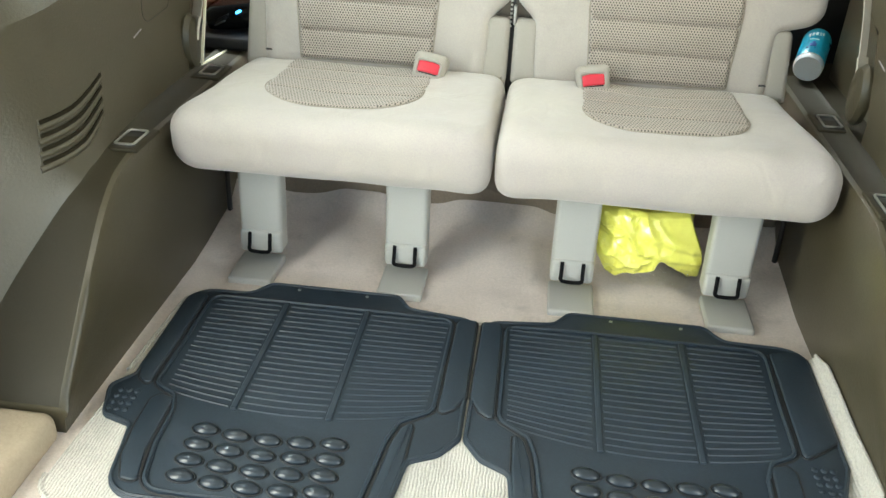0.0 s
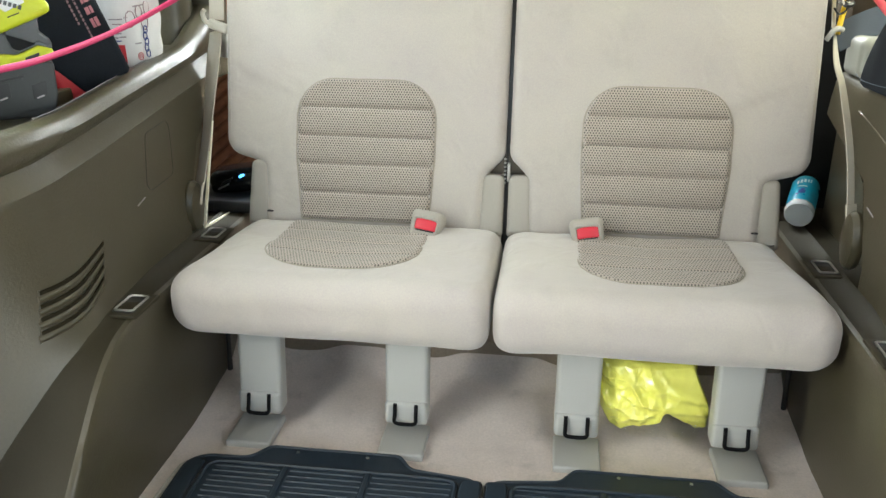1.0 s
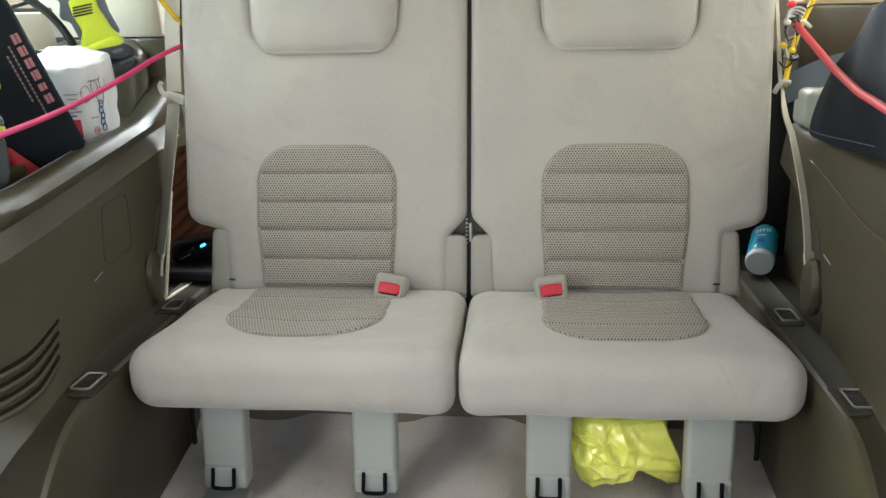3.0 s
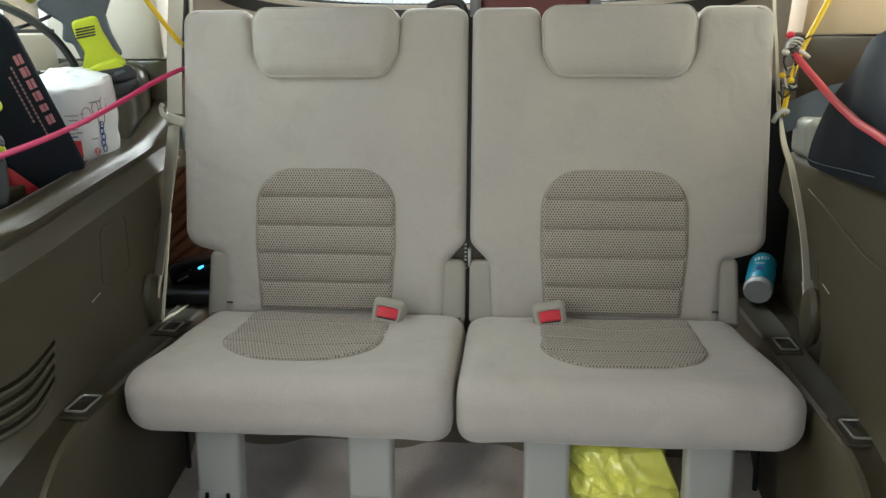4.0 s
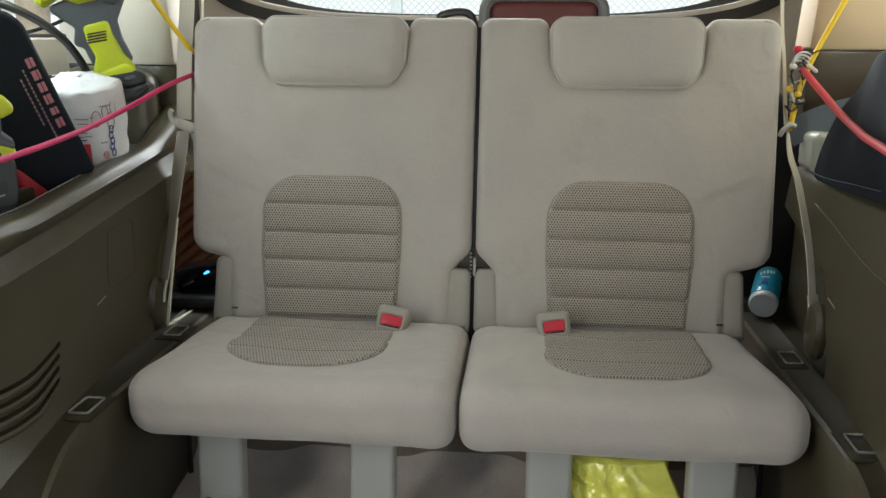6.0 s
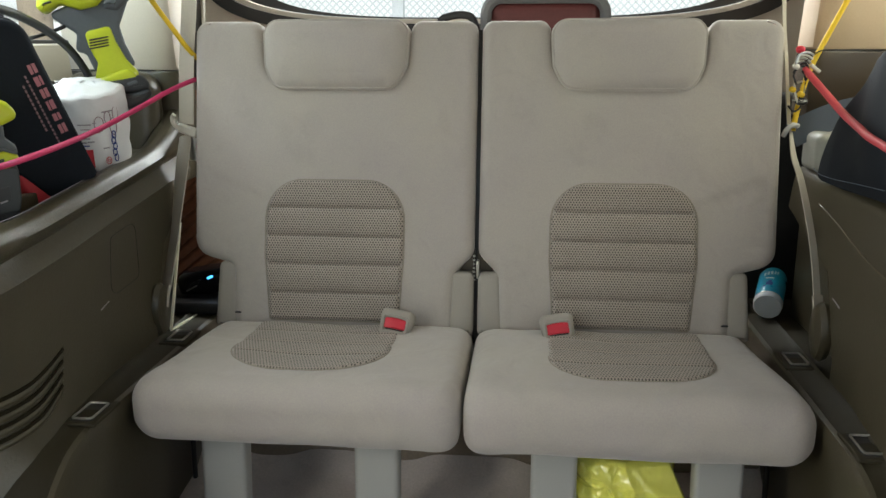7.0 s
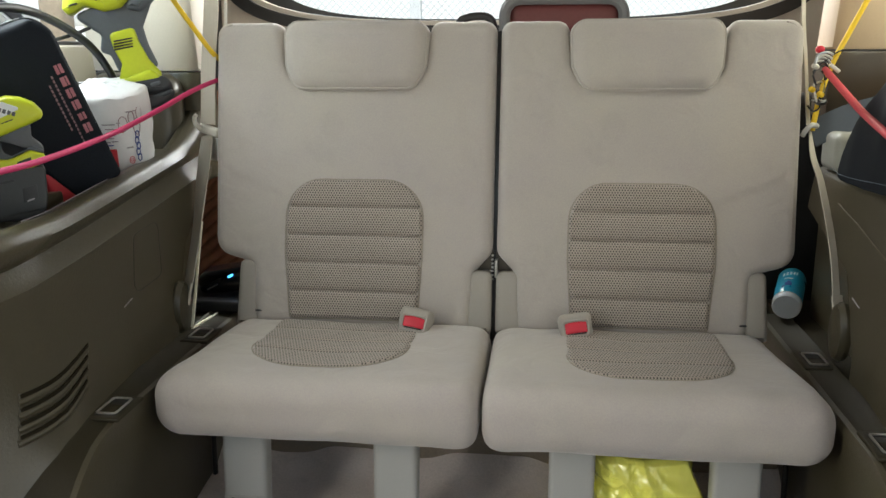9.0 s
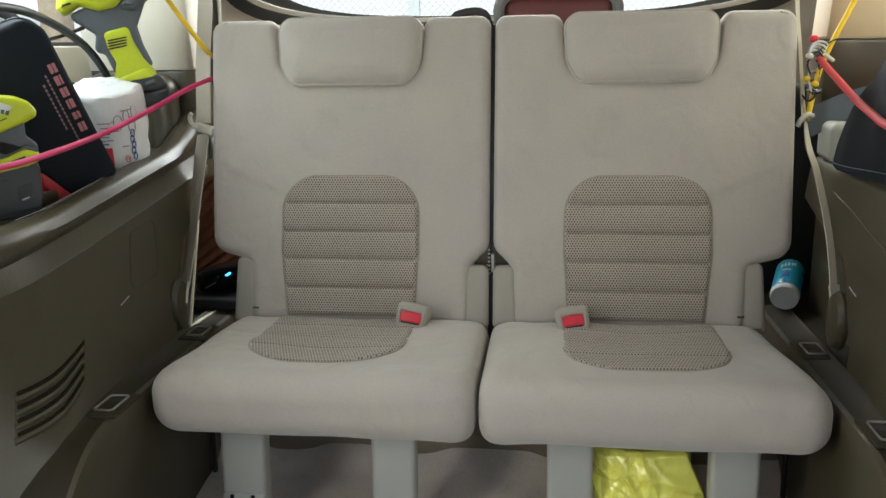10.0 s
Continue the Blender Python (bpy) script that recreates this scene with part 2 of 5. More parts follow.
# ---- mesh helpers ----
def to_mesh(name, verts, faces, mat, sharp=40, uv=None):
    me = bpy.data.meshes.new(name)
    me.from_pydata([tuple(float(c) for c in v) for v in verts], [], [tuple(f) for f in faces])
    bm = bmesh.new()
    bm.from_mesh(me)
    bmesh.ops.recalc_face_normals(bm, faces=bm.faces)
    bm.to_mesh(me)
    bm.free()
    me.polygons.foreach_set("use_smooth", [True] * len(me.polygons))
    if sharp:
        me.set_sharp_from_angle(angle=radians(sharp))
    if uv is not None:
        layer = me.uv_layers.new(name="UVMap")
        for loop in me.loops:
            layer.data[loop.index].uv = uv[loop.vertex_index]
    if mat:
        me.materials.append(mat)
    return me


def thing(name, at, label, category, group="", kind=""):
    ob = new(name)
    ob.location = at
    ob.empty_display_size = 0.02
    return tagged(ob, label, category, group, kind)


def origin_of(ob):
    p = Vector((0, 0, 0))
    while ob:
        p += ob.location
        ob = ob.parent
    return p


def part(name, shape, mat, parent, label="", sharp=40):
    """One mesh under a thing or a part. shape: (verts, faces) or (verts, faces, uv), in world metres."""
    o = origin_of(parent)
    verts = [Vector(v) - o for v in shape[0]]
    ob = new(name, to_mesh(name, verts, shape[1], mat, sharp, shape[2] if len(shape) > 2 else None))
    ob.parent = parent
    return tagged(ob, label)


def solid(name, shape, mat, label, category, group="", kind="", sharp=40):
    """A thing that is one plain mesh; its origin lies at its base."""
    vs = [Vector(v) for v in shape[0]]
    c = Vector((sum(v.x for v in vs) / len(vs), sum(v.y for v in vs) / len(vs), min(v.z for v in vs)))
    ob = new(name, to_mesh(name, [v - c for v in vs], shape[1], mat, sharp))
    ob.location = c
    return tagged(ob, label, category, group, kind)


def join(*shapes):
    verts, faces = [], []
    for s in shapes:
        k = len(verts)
        verts += list(s[0])
        faces += [tuple(i + k for i in f) for f in s[1]]
    return verts, faces


def moved(shape, m):
    return ([m @ Vector(v) for v in shape[0]], *shape[1:])


def rbox(center, size, r=0.004, seg=3, inner=1, warp=None, rot=None):
    """A box with rounded edges; warp(Vector) -> Vector bends it before rot and the shift to center."""
    h = [s / 2 for s in size]
    r = min(r, *h) * 0.999
    axes = []
    for a in range(3):
        k = h[a] - r
        arc = [k + r * math.tan(math.pi / 4 * i / seg) for i in range(1, seg + 1)]
        mid = [k * (2 * i / inner - 1) for i in range(inner + 1)] if k > 1e-6 else [0.0]
        axes.append([-v for v in reversed(arc)] + mid + arc)
    index, verts, faces = {}, [], []

    def put(p):
        key = tuple(round(c, 7) for c in p)
        if key not in index:
            q = Vector([max(-(h[i] - r), min(h[i] - r, p[i])) for i in range(3)])
            d = Vector(p) - q
            v = q + d.normalized() * r if d.length > 0 else q
            index[key] = len(verts)
            verts.append(v)
        return index[key]

    for a in range(3):
        b, c = (a + 1) % 3, (a + 2) % 3
        for sign in (-1, 1):
            for i in range(len(axes[b]) - 1):
                for j in range(len(axes[c]) - 1):
                    quad = []
                    for bi, cj in ((i, j), (i + 1, j), (i + 1, j + 1), (i, j + 1)):
                        p = [0, 0, 0]
                        p[a], p[b], p[c] = sign * h[a], axes[b][bi], axes[c][cj]
                        quad.append(put(p))
                    faces.append(quad if sign > 0 else quad[::-1])
    if warp:
        verts = [warp(v) for v in verts]
    m = Matrix.Translation(center) @ (rot.to_4x4() if rot else Matrix.Identity(4))
    return [m @ v for v in verts], faces


def euler(rx=0, ry=0, rz=0):
    return Euler([radians(a) for a in (rx, ry, rz)]).to_matrix()


def smooth_line(points, n=8):
    """A Catmull-Rom line through the points."""
    ps = [Vector(p) for p in points]
    ps = [2 * ps[0] - ps[1]] + ps + [2 * ps[-1] - ps[-2]]
    out = []
    for i in range(1, len(ps) - 2):
        a, b, c, d = ps[i - 1:i + 3]
        for k in range(n):
            t = k / n
            out.append(0.5 * (2 * b + (c - a) * t + (2 * a - 5 * b + 4 * c - d) * t * t + (3 * b - a - 3 * c + d) * t ** 3))
    return out + [ps[-2]]


def tube(points, r, sides=10, n=8, smooth=True, closed=False):
    line = smooth_line(points, n) if smooth else [Vector(p) for p in points]
    verts, faces = [], []
    side = None
    for i, p in enumerate(line):
        a = line[(i - 1) % len(line)] if closed else line[max(0, i - 1)]
        b = line[(i + 1) % len(line)] if closed else line[min(len(line) - 1, i + 1)]
        t = (b - a).normalized()
        if side is None:
            side = t.cross(Vector((0.3, 0.2, 1))).normalized()
        side = (side - t * side.dot(t)).normalized()
        up = t.cross(side)
        for k in range(sides):
            w = 2 * math.pi * k / sides
            verts.append(p + (side * math.cos(w) + up * math.sin(w)) * r)
    rings = len(line)
    for i in range(rings if closed else rings - 1):
        for k in range(sides):
            j = (i + 1) % rings
            faces.append((i * sides + k, i * sides + (k + 1) % sides, j * sides + (k + 1) % sides, j * sides + k))
    if not closed:
        faces += [tuple(range(sides))[::-1], tuple((rings - 1) * sides + k for k in range(sides))]
    return verts, faces


def ribbon(points, widths, w, thick=0.0016, n=8):
    """A flat band along the points; widths: its sideways direction at each of them."""
    line = smooth_line(points, n)
    dirs = smooth_line(widths, n)
    verts, faces = [], []
    for i, p in enumerate(line):
        t = (line[min(i + 1, len(line) - 1)] - line[max(i - 1, 0)]).normalized()
        s = (dirs[i] - t * dirs[i].dot(t)).normalized()
        u = t.cross(s)
        for a, b in ((-1, -1), (1, -1), (1, 1), (-1, 1)):
            verts.append(p + s * (a * w / 2) + u * (b * thick / 2))
    for i in range(len(line) - 1):
        for k in range(4):
            faces.append((i * 4 + k, i * 4 + (k + 1) % 4, i * 4 + 4 + (k + 1) % 4, i * 4 + 4 + k))
    faces += [(3, 2, 1, 0), tuple(len(verts) - 4 + k for k in range(4))]
    return verts, faces


def lathe(profile, sides=32, m=Matrix.Identity(4)):
    verts, faces = [], []
    for r, z in profile:
        for k in range(sides):
            w = 2 * math.pi * k / sides
            verts.append(m @ Vector((r * math.cos(w), r * math.sin(w), z)))
    for i in range(len(profile) - 1):
        for k in range(sides):
            faces.append((i * sides + k, i * sides + (k + 1) % sides, (i + 1) * sides + (k + 1) % sides, (i + 1) * sides + k))
    faces += [tuple(range(sides))[::-1], tuple((len(profile) - 1) * sides + k for k in range(sides))]
    return verts, faces


def rounded(corners, radii, n=6):
    """A 2D outline with each corner rounded by an arc of its own radius."""
    out = []
    m = len(corners)
    for i in range(m):
        p, a, b = (Vector(corners[j % m]).to_2d() for j in (i, i - 1, i + 1))
        r = radii[i] if isinstance(radii, (list, tuple)) else radii
        u, v = (a - p), (b - p)
        lu, lv = u.length, v.length
        u.normalize(), v.normalize()
        half = math.acos(max(-1, min(1, u.dot(v)))) / 2
        if abs(half - math.pi / 2) < 0.02:
            out.append(p)
            continue
        k = min(r / math.tan(half), lu * 0.49, lv * 0.49)
        r = k * math.tan(half)
        c = p + (u + v).normalized() * (r / math.sin(half))
        s, e = p + u * k - c, p + v * k - c
        turn = s.angle_signed(e)
        for j in range(n + 1):
            w = -turn * j / n
            out.append(c + Vector((s.x * math.cos(w) - s.y * math.sin(w), s.x * math.sin(w) + s.y * math.cos(w))))
    return out


def inset(outline, d):
    m = len(outline)
    out = []
    for i in range(m):
        a, p, b = outline[i - 1], outline[i], outline[(i + 1) % m]
        t = b - a
        if t.length < 1e-9:
            out.append(p)
            continue
        t.normalize()
        out.append(p + Vector((-t.y, t.x)) * d)
    return out


def slab(outline, thick, r, place, seg=4, back=0.0, relief=None, fine=0.008):
    """A padded plate: a counter-clockwise 2D outline, rounded towards its front. place(x, s, n) gives the world point; n = 0 is the front."""
    rings = [(inset(outline, back), -thick), (outline, -thick + back)] + [(inset(outline, r * (1 - math.cos(math.pi / 2 * i / seg))), -r * (1 - math.sin(math.pi / 2 * i / seg))) for i in range(seg + 1)]
    verts, faces = [], []
    m = len(outline)
    for ring, n in rings:
        verts += [place(p.x, p.y, n) for p in ring]
    for i in range(len(rings) - 1):
        for k in range(m):
            faces.append((i * m + k, i * m + (k + 1) % m, (i + 1) * m + (k + 1) % m, (i + 1) * m + k))
    faces.append(tuple(range(m))[::-1])
    k = (len(rings) - 1) * m
    if relief is None:
        faces.append(tuple(k + i for i in range(m)))
        return verts, faces
    # the front as a fine net, so that the padding can swell and crease
    rim, depth = rings[-1]
    net = [Vector((p.x, p.y)) for p in rim]
    lo, hi = [min(p[a] for p in net) for a in (0, 1)], [max(p[a] for p in net) for a in (0, 1)]
    swell = [0.0] * m
    row = 0
    y = lo[1] + fine * 0.5
    while y < hi[1]:
        x = lo[0] + fine * (0.5 + 0.5 * (row % 2))
        while x < hi[0]:
            p, inside, near = Vector((x, y)), False, 9.0
            for i in range(m):
                a, b = net[i - 1 if i else m - 1], net[i]
                if (a.y > y) != (b.y > y) and x < a.x + (b.x - a.x) * (y - a.y) / (b.y - a.y):
                    inside = not inside
                e = b - a
                f = max(0.0, min(1.0, (p - a).dot(e) / max(1e-12, e.length_squared)))
                near = min(near, (a + e * f - p).length)
            if inside and near > fine * 0.5:
                net.append(p)
                g = min(1.0, near / 0.02)
                swell.append(relief(x, y) * g * g * (3 - 2 * g))
            x += fine
        y += fine * 0.87
        row += 1
    flat = geometry.delaunay_2d_cdt(net, [(i, (i + 1) % m) for i in range(m)], [], 1, 1e-6)
    number = {}
    for i, source in enumerate(flat[3]):
        j = source[0] if source else 0
        if j < m:
            number[i] = k + j
        else:
            number[i] = len(verts)
            verts.append(place(net[j].x, net[j].y, depth + swell[j]))
    faces += [tuple(number[i] for i in f) for f in flat[2]]
    return verts, faces


def sewn(outline, surf, rise=0.004, grooves=(), depth=0.005, nx=40, ny=110, weave=1.0):
    """A padded panel sewn into a cover, row by row between the outline's two sides, with quilted grooves across it."""
    lo, hi = min(p.y for p in outline), max(p.y for p in outline)
    verts, faces, uv = [], [], []
    m = len(outline)

    def ends(s):
        xs = []
        for i in range(m):
            a, b = outline[i], outline[(i + 1) % m]
            if (a.y - s) * (b.y - s) <= 0 and abs(a.y - b.y) > 1e-9:
                xs.append(a.x + (b.x - a.x) * (s - a.y) / (b.y - a.y))
        return (min(xs), max(xs)) if xs else None

    for j in range(ny + 1):
        s = lo + (hi - lo) * (1e-4 + (1 - 2e-4) * j / ny)
        x0, x1 = ends(s)
        for i in range(nx + 1):
            f = 0.5 - 0.5 * math.cos(math.pi * i / nx)
            x = x0 + (x1 - x0) * f
            edge = min(x - x0, x1 - x, s - lo, hi - s)
            n = rise * min(1.0, max(0.0, edge) / 0.006) ** 0.5 - 0.002
            for g in grooves:
                k = abs(s - g)
                n -= depth * (0.62 * math.exp(-(k / 0.0032) ** 2) + 0.38 * math.exp(-(k / 0.012) ** 2))
            verts.append(surf(x, s, n))
            uv.append((x, s * weave))
    for j in range(ny):
        for i in range(nx):
            a = j * (nx + 1) + i
            faces.append((a, a + 1, a + nx + 2, a + nx + 1))
    return verts, faces, uv


# ---- the seats ----
REC = radians(12)
UP = Vector((0, math.sin(REC), math.cos(REC)))
OUT = Vector((0, -math.cos(REC), math.sin(REC)))


def back_at(x, s, n):
    return Vector((x, 0.285, 0.30)) + UP * s + OUT * n


def build_seat(sg, name_label):
    seat = thing("third_row_seat", (sg * 0.24, 0.15, 0.0), name_label, "car seat", "third-row seats")

    def tuck(y):
        """How far the cover dips where it goes in under the backrest."""
        f = min(1.0, max(0.0, (y - 0.258) / 0.026))
        return 0.016 * f * f

    # cushion, a little narrower towards the backrest; its inner side is nearly square and meets the other seat
    def bend(v):
        t = (v.y + 0.195) / 0.39
        top = (v.z + 0.0525) / 0.105
        k = top * top * (3 - 2 * top)
        d = 0.2335 + sg * v.x
        if d < 0.042:
            d *= 0.3 + 0.7 * d / 0.042
        d *= (0.474 - 0.029 * t) / 0.467
        u = sg * (d - 0.2335)
        z = v.z + k * (-0.018 * t - 0.004 * math.exp(-(u / 0.09) ** 2) + 0.0015 * math.sin(u * 31 + sg) * math.sin((v.y + 0.155) * 23))
        # slack cloth: broad dents, a crease across the outer half, and a hem that sags along the front
        z += k * (0.0016 * noise.noise(Vector((u * 13, v.y * 13, sg))) + 0.0008 * noise.noise(Vector((u * 33, v.y * 33, 3))))
        c = v.y - 0.01 - 0.10 * (sg * u - 0.16) - 0.006 * noise.noise(Vector((u * 12, 0, sg)))
        z -= k * 0.0026 * math.exp(-(c / 0.005) ** 2) * math.exp(-((sg * u - 0.165) / 0.05) ** 2)
        z += (1 - k) * (0.0022 * noise.noise(Vector((u * 12, v.y * 9, 8 + sg))) - 0.0035 * math.exp(-(d / 0.05) ** 2))
        z -= k * tuck(v.y + 0.157)
        y = v.y + 0.0022 * noise.noise(Vector((u * 10, v.z * 18, 4 + sg))) * max(0.0, 1 - 2.5 * t)
        return Vector((u, y, z))

    part("cushion", rbox((sg * 0.2355, 0.157, 0.2515), (0.467, 0.39, 0.105), 0.042, 6, 44, bend), FABRIC, seat)

    def cush_at(x, y, n):
        t = (y + 0.038) / 0.39
        u = x - sg * 0.2355
        z = 0.304 - 0.018 * t - 0.004 * math.exp(-(u / 0.09) ** 2) - tuck(y)
        return Vector((x, y, z + 0.0015 * math.sin(u * 31 + sg) * math.sin((y) * 23) + n))

    def mir(pts):
        pts = [(sg * x, y) for x, y in pts]
        return pts if sg > 0 else pts[::-1]

    def pick(v):
        return v if sg > 0 else v[::-1]

    ins = rounded(mir([(0.122, 0.30), (0.121, 0.035), (0.364, 0.033), (0.366, 0.30)]), [0.004, 0.085, 0.085, 0.004], 10)
    part("cushion_insert", sewn(ins, cush_at, 0.0056, (0.10, 0.155, 0.21, 0.262), 0.0026, weave=0.62), INSERT, seat, "perforated taupe spacer fabric insert")
    part("cushion_seam", tube([cush_at(p.x, p.y, 0.0004) for p in ins], 0.0010, 6, 1, False, True), SEAM, seat)

    # backrest with its shoulders, the gap for the headrest and the narrower foot
    outline = [(0.038, -0.03), (0.424, -0.03), (0.428, 0.082), (0.497, 0.100), (0.501, 0.506),
               (0.381, 0.506), (0.368, 0.400), (0.130, 0.400), (0.117, 0.506),
               (0.0035, 0.506), (0.0035, 0.108), (0.034, 0.078)]
    radii = [0.02, 0.02, 0.016, 0.034, 0.024, 0.02, 0.045, 0.045, 0.02, 0.02, 0.03, 0.02]
    pts = mir(outline)
    rad = radii if sg > 0 else radii[::-1]

    def padding(x, t):
        """The back's cover: a shallow swell between the seams, a sewn crease running out over the bolster, and slack in the cloth."""
        u = sg * x
        n = 0.0035 * math.exp(-((u - 0.25) / 0.19) ** 4) * math.exp(-((t - 0.315) / 0.09) ** 2)
        n += 0.0016 * noise.noise(Vector((x * 11, t * 9, sg))) + 0.0006 * noise.noise(Vector((x * 34, t * 30, 5)))
        for side, x0 in ((1, 0.372), (-1, 0.120)):
            d = (u - x0) * side
            if d > -0.02:
                c = t - (0.200 + 0.41 * d * (1.0 if side > 0 else 0.8))
                fade = min(1.0, (d + 0.02) / 0.03) * (1.0 if side > 0 else 0.6)
                n += fade * (0.0012 * math.tanh(c / 0.004) * math.exp(-(c / 0.028) ** 2) - 0.0013 * math.exp(-(c / 0.0028) ** 2))
        # pull lines at the narrow foot
        n += 0.0012 * math.sin(u * 95 + 2.5 * noise.noise(Vector((x * 20, t * 14, 2)))) * math.exp(-((t + 0.005) / 0.045) ** 2)
        return n

    shell = slab(rounded(pts, rad, 6), 0.075, 0.018, back_at, 5, 0.012, padding, 0.0075)
    part("backrest", shell, FABRIC, seat)
    bi = rounded(mir([(0.132, -0.012), (0.357, -0.012), (0.367, 0.10), (0.365, 0.231), (0.125, 0.231), (0.124, 0.10)]), pick([0.004, 0.004, 0.05, 0.075, 0.075, 0.05]), 10)
    part("backrest_insert", sewn(bi, back_at, 0.0105, (0.036, 0.086, 0.134, 0.183), 0.0072), INSERT, seat, "perforated taupe spacer fabric insert")
    part("backrest_seam", tube([back_at(p.x, p.y, 0.0006) for p in bi], 0.0016, 6, 1, False, True), SEAM, seat)

    seam = [back_at(sg * x, t, n) for x, t, n in ((0.470, 0.5005, -0.0035), (0.4845, 0.494, -0.0035), (0.4895, 0.478, -0.0035), (0.4890, 0.40, -0.0032), (0.4882, 0.30, -0.0030), (0.4875, 0.20, -0.0030), (0.4862, 0.14, -0.0030), (0.480, 0.118, -0.0030))]
    part("side_piping", tube(seam, 0.0016, 8, 6), FABRIC, seat)

    # headrest, folded down into the backrest
    hr = rounded(mir([(0.141, 0.384), (0.356, 0.384), (0.374, 0.425), (0.379, 0.507), (0.117, 0.507), (0.121, 0.425)]), pick([0.034, 0.034, 0.03, 0.028, 0.028, 0.03]), 6)
    part("headrest", slab(hr, 0.085, 0.026, lambda x, s, n: back_at(x, s, n + 0.022 - 0.010 * ((x - sg * 0.248) / 0.13) ** 4), 6, 0.014, lambda x, t: 0.002 + 0.0012 * noise.noise(Vector((x * 22, t * 26, 7 + sg)))), FABRIC, seat)
    welt = inset(hr, 0.004)
    part("headrest_piping", tube([back_at(p.x, p.y, 0.010 - 0.010 * ((p.x - sg * 0.248) / 0.13) ** 4) for p in welt], 0.0018, 6, 1, False, True), FABRIC, seat)

    # hinge covers at both sides of the backrest's foot
    for x0, x1, top in ((0.418, 0.455, 0.088), (0.0035, 0.046, 0.078)):
        cover = rounded(mir([(x0, -0.03), (x1 + 0.003, -0.03), (x1 - 0.003, top), (x0, top)]), pick([0.007, 0.007, 0.012, 0.012]), 4)
        part("hinge_cover", slab(cover, 0.05, 0.009, lambda x, s, n: back_at(x, s, n - 0.0045), 5), HINGE, seat, "beige grey moulded hinge cover")
    # black sliver for the shadow in the gap under the foot's corner
    part("foot_gap_shade", rbox(back_at(sg * 0.415, -0.002, -0.0015), (0.012, 0.005, 0.0030), 0.0015, 2), BLACK, seat)

    # buckle stalk with its red button
    bx = 0.127 if sg < 0 else 0.138
    tilt = euler(-22, 9 * -sg, 4 * sg)
    at = Vector((sg * bx, 0.250, 0.3000))
    bk = part("buckle", rbox(at + tilt @ Vector((0, 0, -0.0035)), (0.053, 0.052, 0.048), 0.010, 4, 2, lambda v: Vector((v.x * (1 + 1.6 * v.z), v.y, v.z)), tilt), HINGE, seat, "beige belt buckle")
    rim = [at + tilt @ Vector((p.x, -0.0262, p.y)) for p in rounded([(-0.0195, -0.0180), (0.0195, -0.0180), (0.0210, 0.0075), (-0.0210, 0.0075)], 0.005, 4)]
    part("rim", tube(rim, 0.0024, 6, 1, False, True), HINGE, bk)
    part("release_button", rbox(at + tilt @ Vector((0, -0.0240, -0.0035)), (0.037, 0.008, 0.0185), 0.003, 3, 3, lambda v: Vector((v.x, v.y + 4 * v.x * v.x, v.z - 4 * v.x * v.x)), tilt), REDBTN, bk, "bright red release button")
    part("slot", rbox(at + tilt @ Vector((0, -0.0258, -0.0140)), (0.031, 0.003, 0.0022), 0.001, 2, 1, None, tilt), BLACK, bk)

    # two folding legs with wire clips, and the covers over their floor anchors
    for xa, xb in ((0.098, 0.166), (0.333, 0.403)):
        xm, w = sg * (xa + xb) / 2, xb - xa

        def lean(v):
            k = (v.z + 0.09) / 0.18
            return Vector((v.x * (1.0 - 0.02 * (1 - k)), v.y + 0.012 * k, v.z))

        leg = part("leg", rbox((xm, 0.060, 0.124), (w, 0.036, 0.18), 0.008, 3, 3, lean), SEATPLASTIC, seat, "light grey plastic folding leg")
        part("leg_foot", rbox((xm, 0.050, 0.055), (w * 0.99, 0.022, 0.040), 0.007, 3, 1), SEATPLASTIC, leg)
        xc = xm
        wire = [(xc - 0.0165, 0.0385, 0.073), (xc - 0.0165, 0.034, 0.055), (xc - 0.0165, 0.031, 0.046), (xc - 0.010, 0.030, 0.043), (xc + 0.010, 0.030, 0.043), (xc + 0.0165, 0.031, 0.046), (xc + 0.0165, 0.034, 0.055), (xc + 0.0165, 0.0385, 0.073)]
        part("wire_clip", tube(wire, 0.0031, 8, 4), WIRE, leg, "black wire spring clip")
        part("anchor_cover", rbox((sg * (0.378 if xa > 0.2 else 0.135), 0.0415, 0.003), (0.072, 0.088, 0.014), 0.004, 3, 1), SEATPLASTIC, seat, "light grey anchor cover flush with the carpet")
    return seat


build_seat(-1, "beige velour third-row seat with taupe perforated insert, upright")
build_seat(1, "beige velour third-row seat beside its twin, headrest folded down")


# ---- floor, rug and mats ----
def quad_box(x0, x1, y0, y1, z0, z1, r=0.003):
    return rbox(((x0 + x1) / 2, (y0 + y1) / 2, (z0 + z1) / 2), (x1 - x0, y1 - y0, z1 - z0), r, 2, 1)


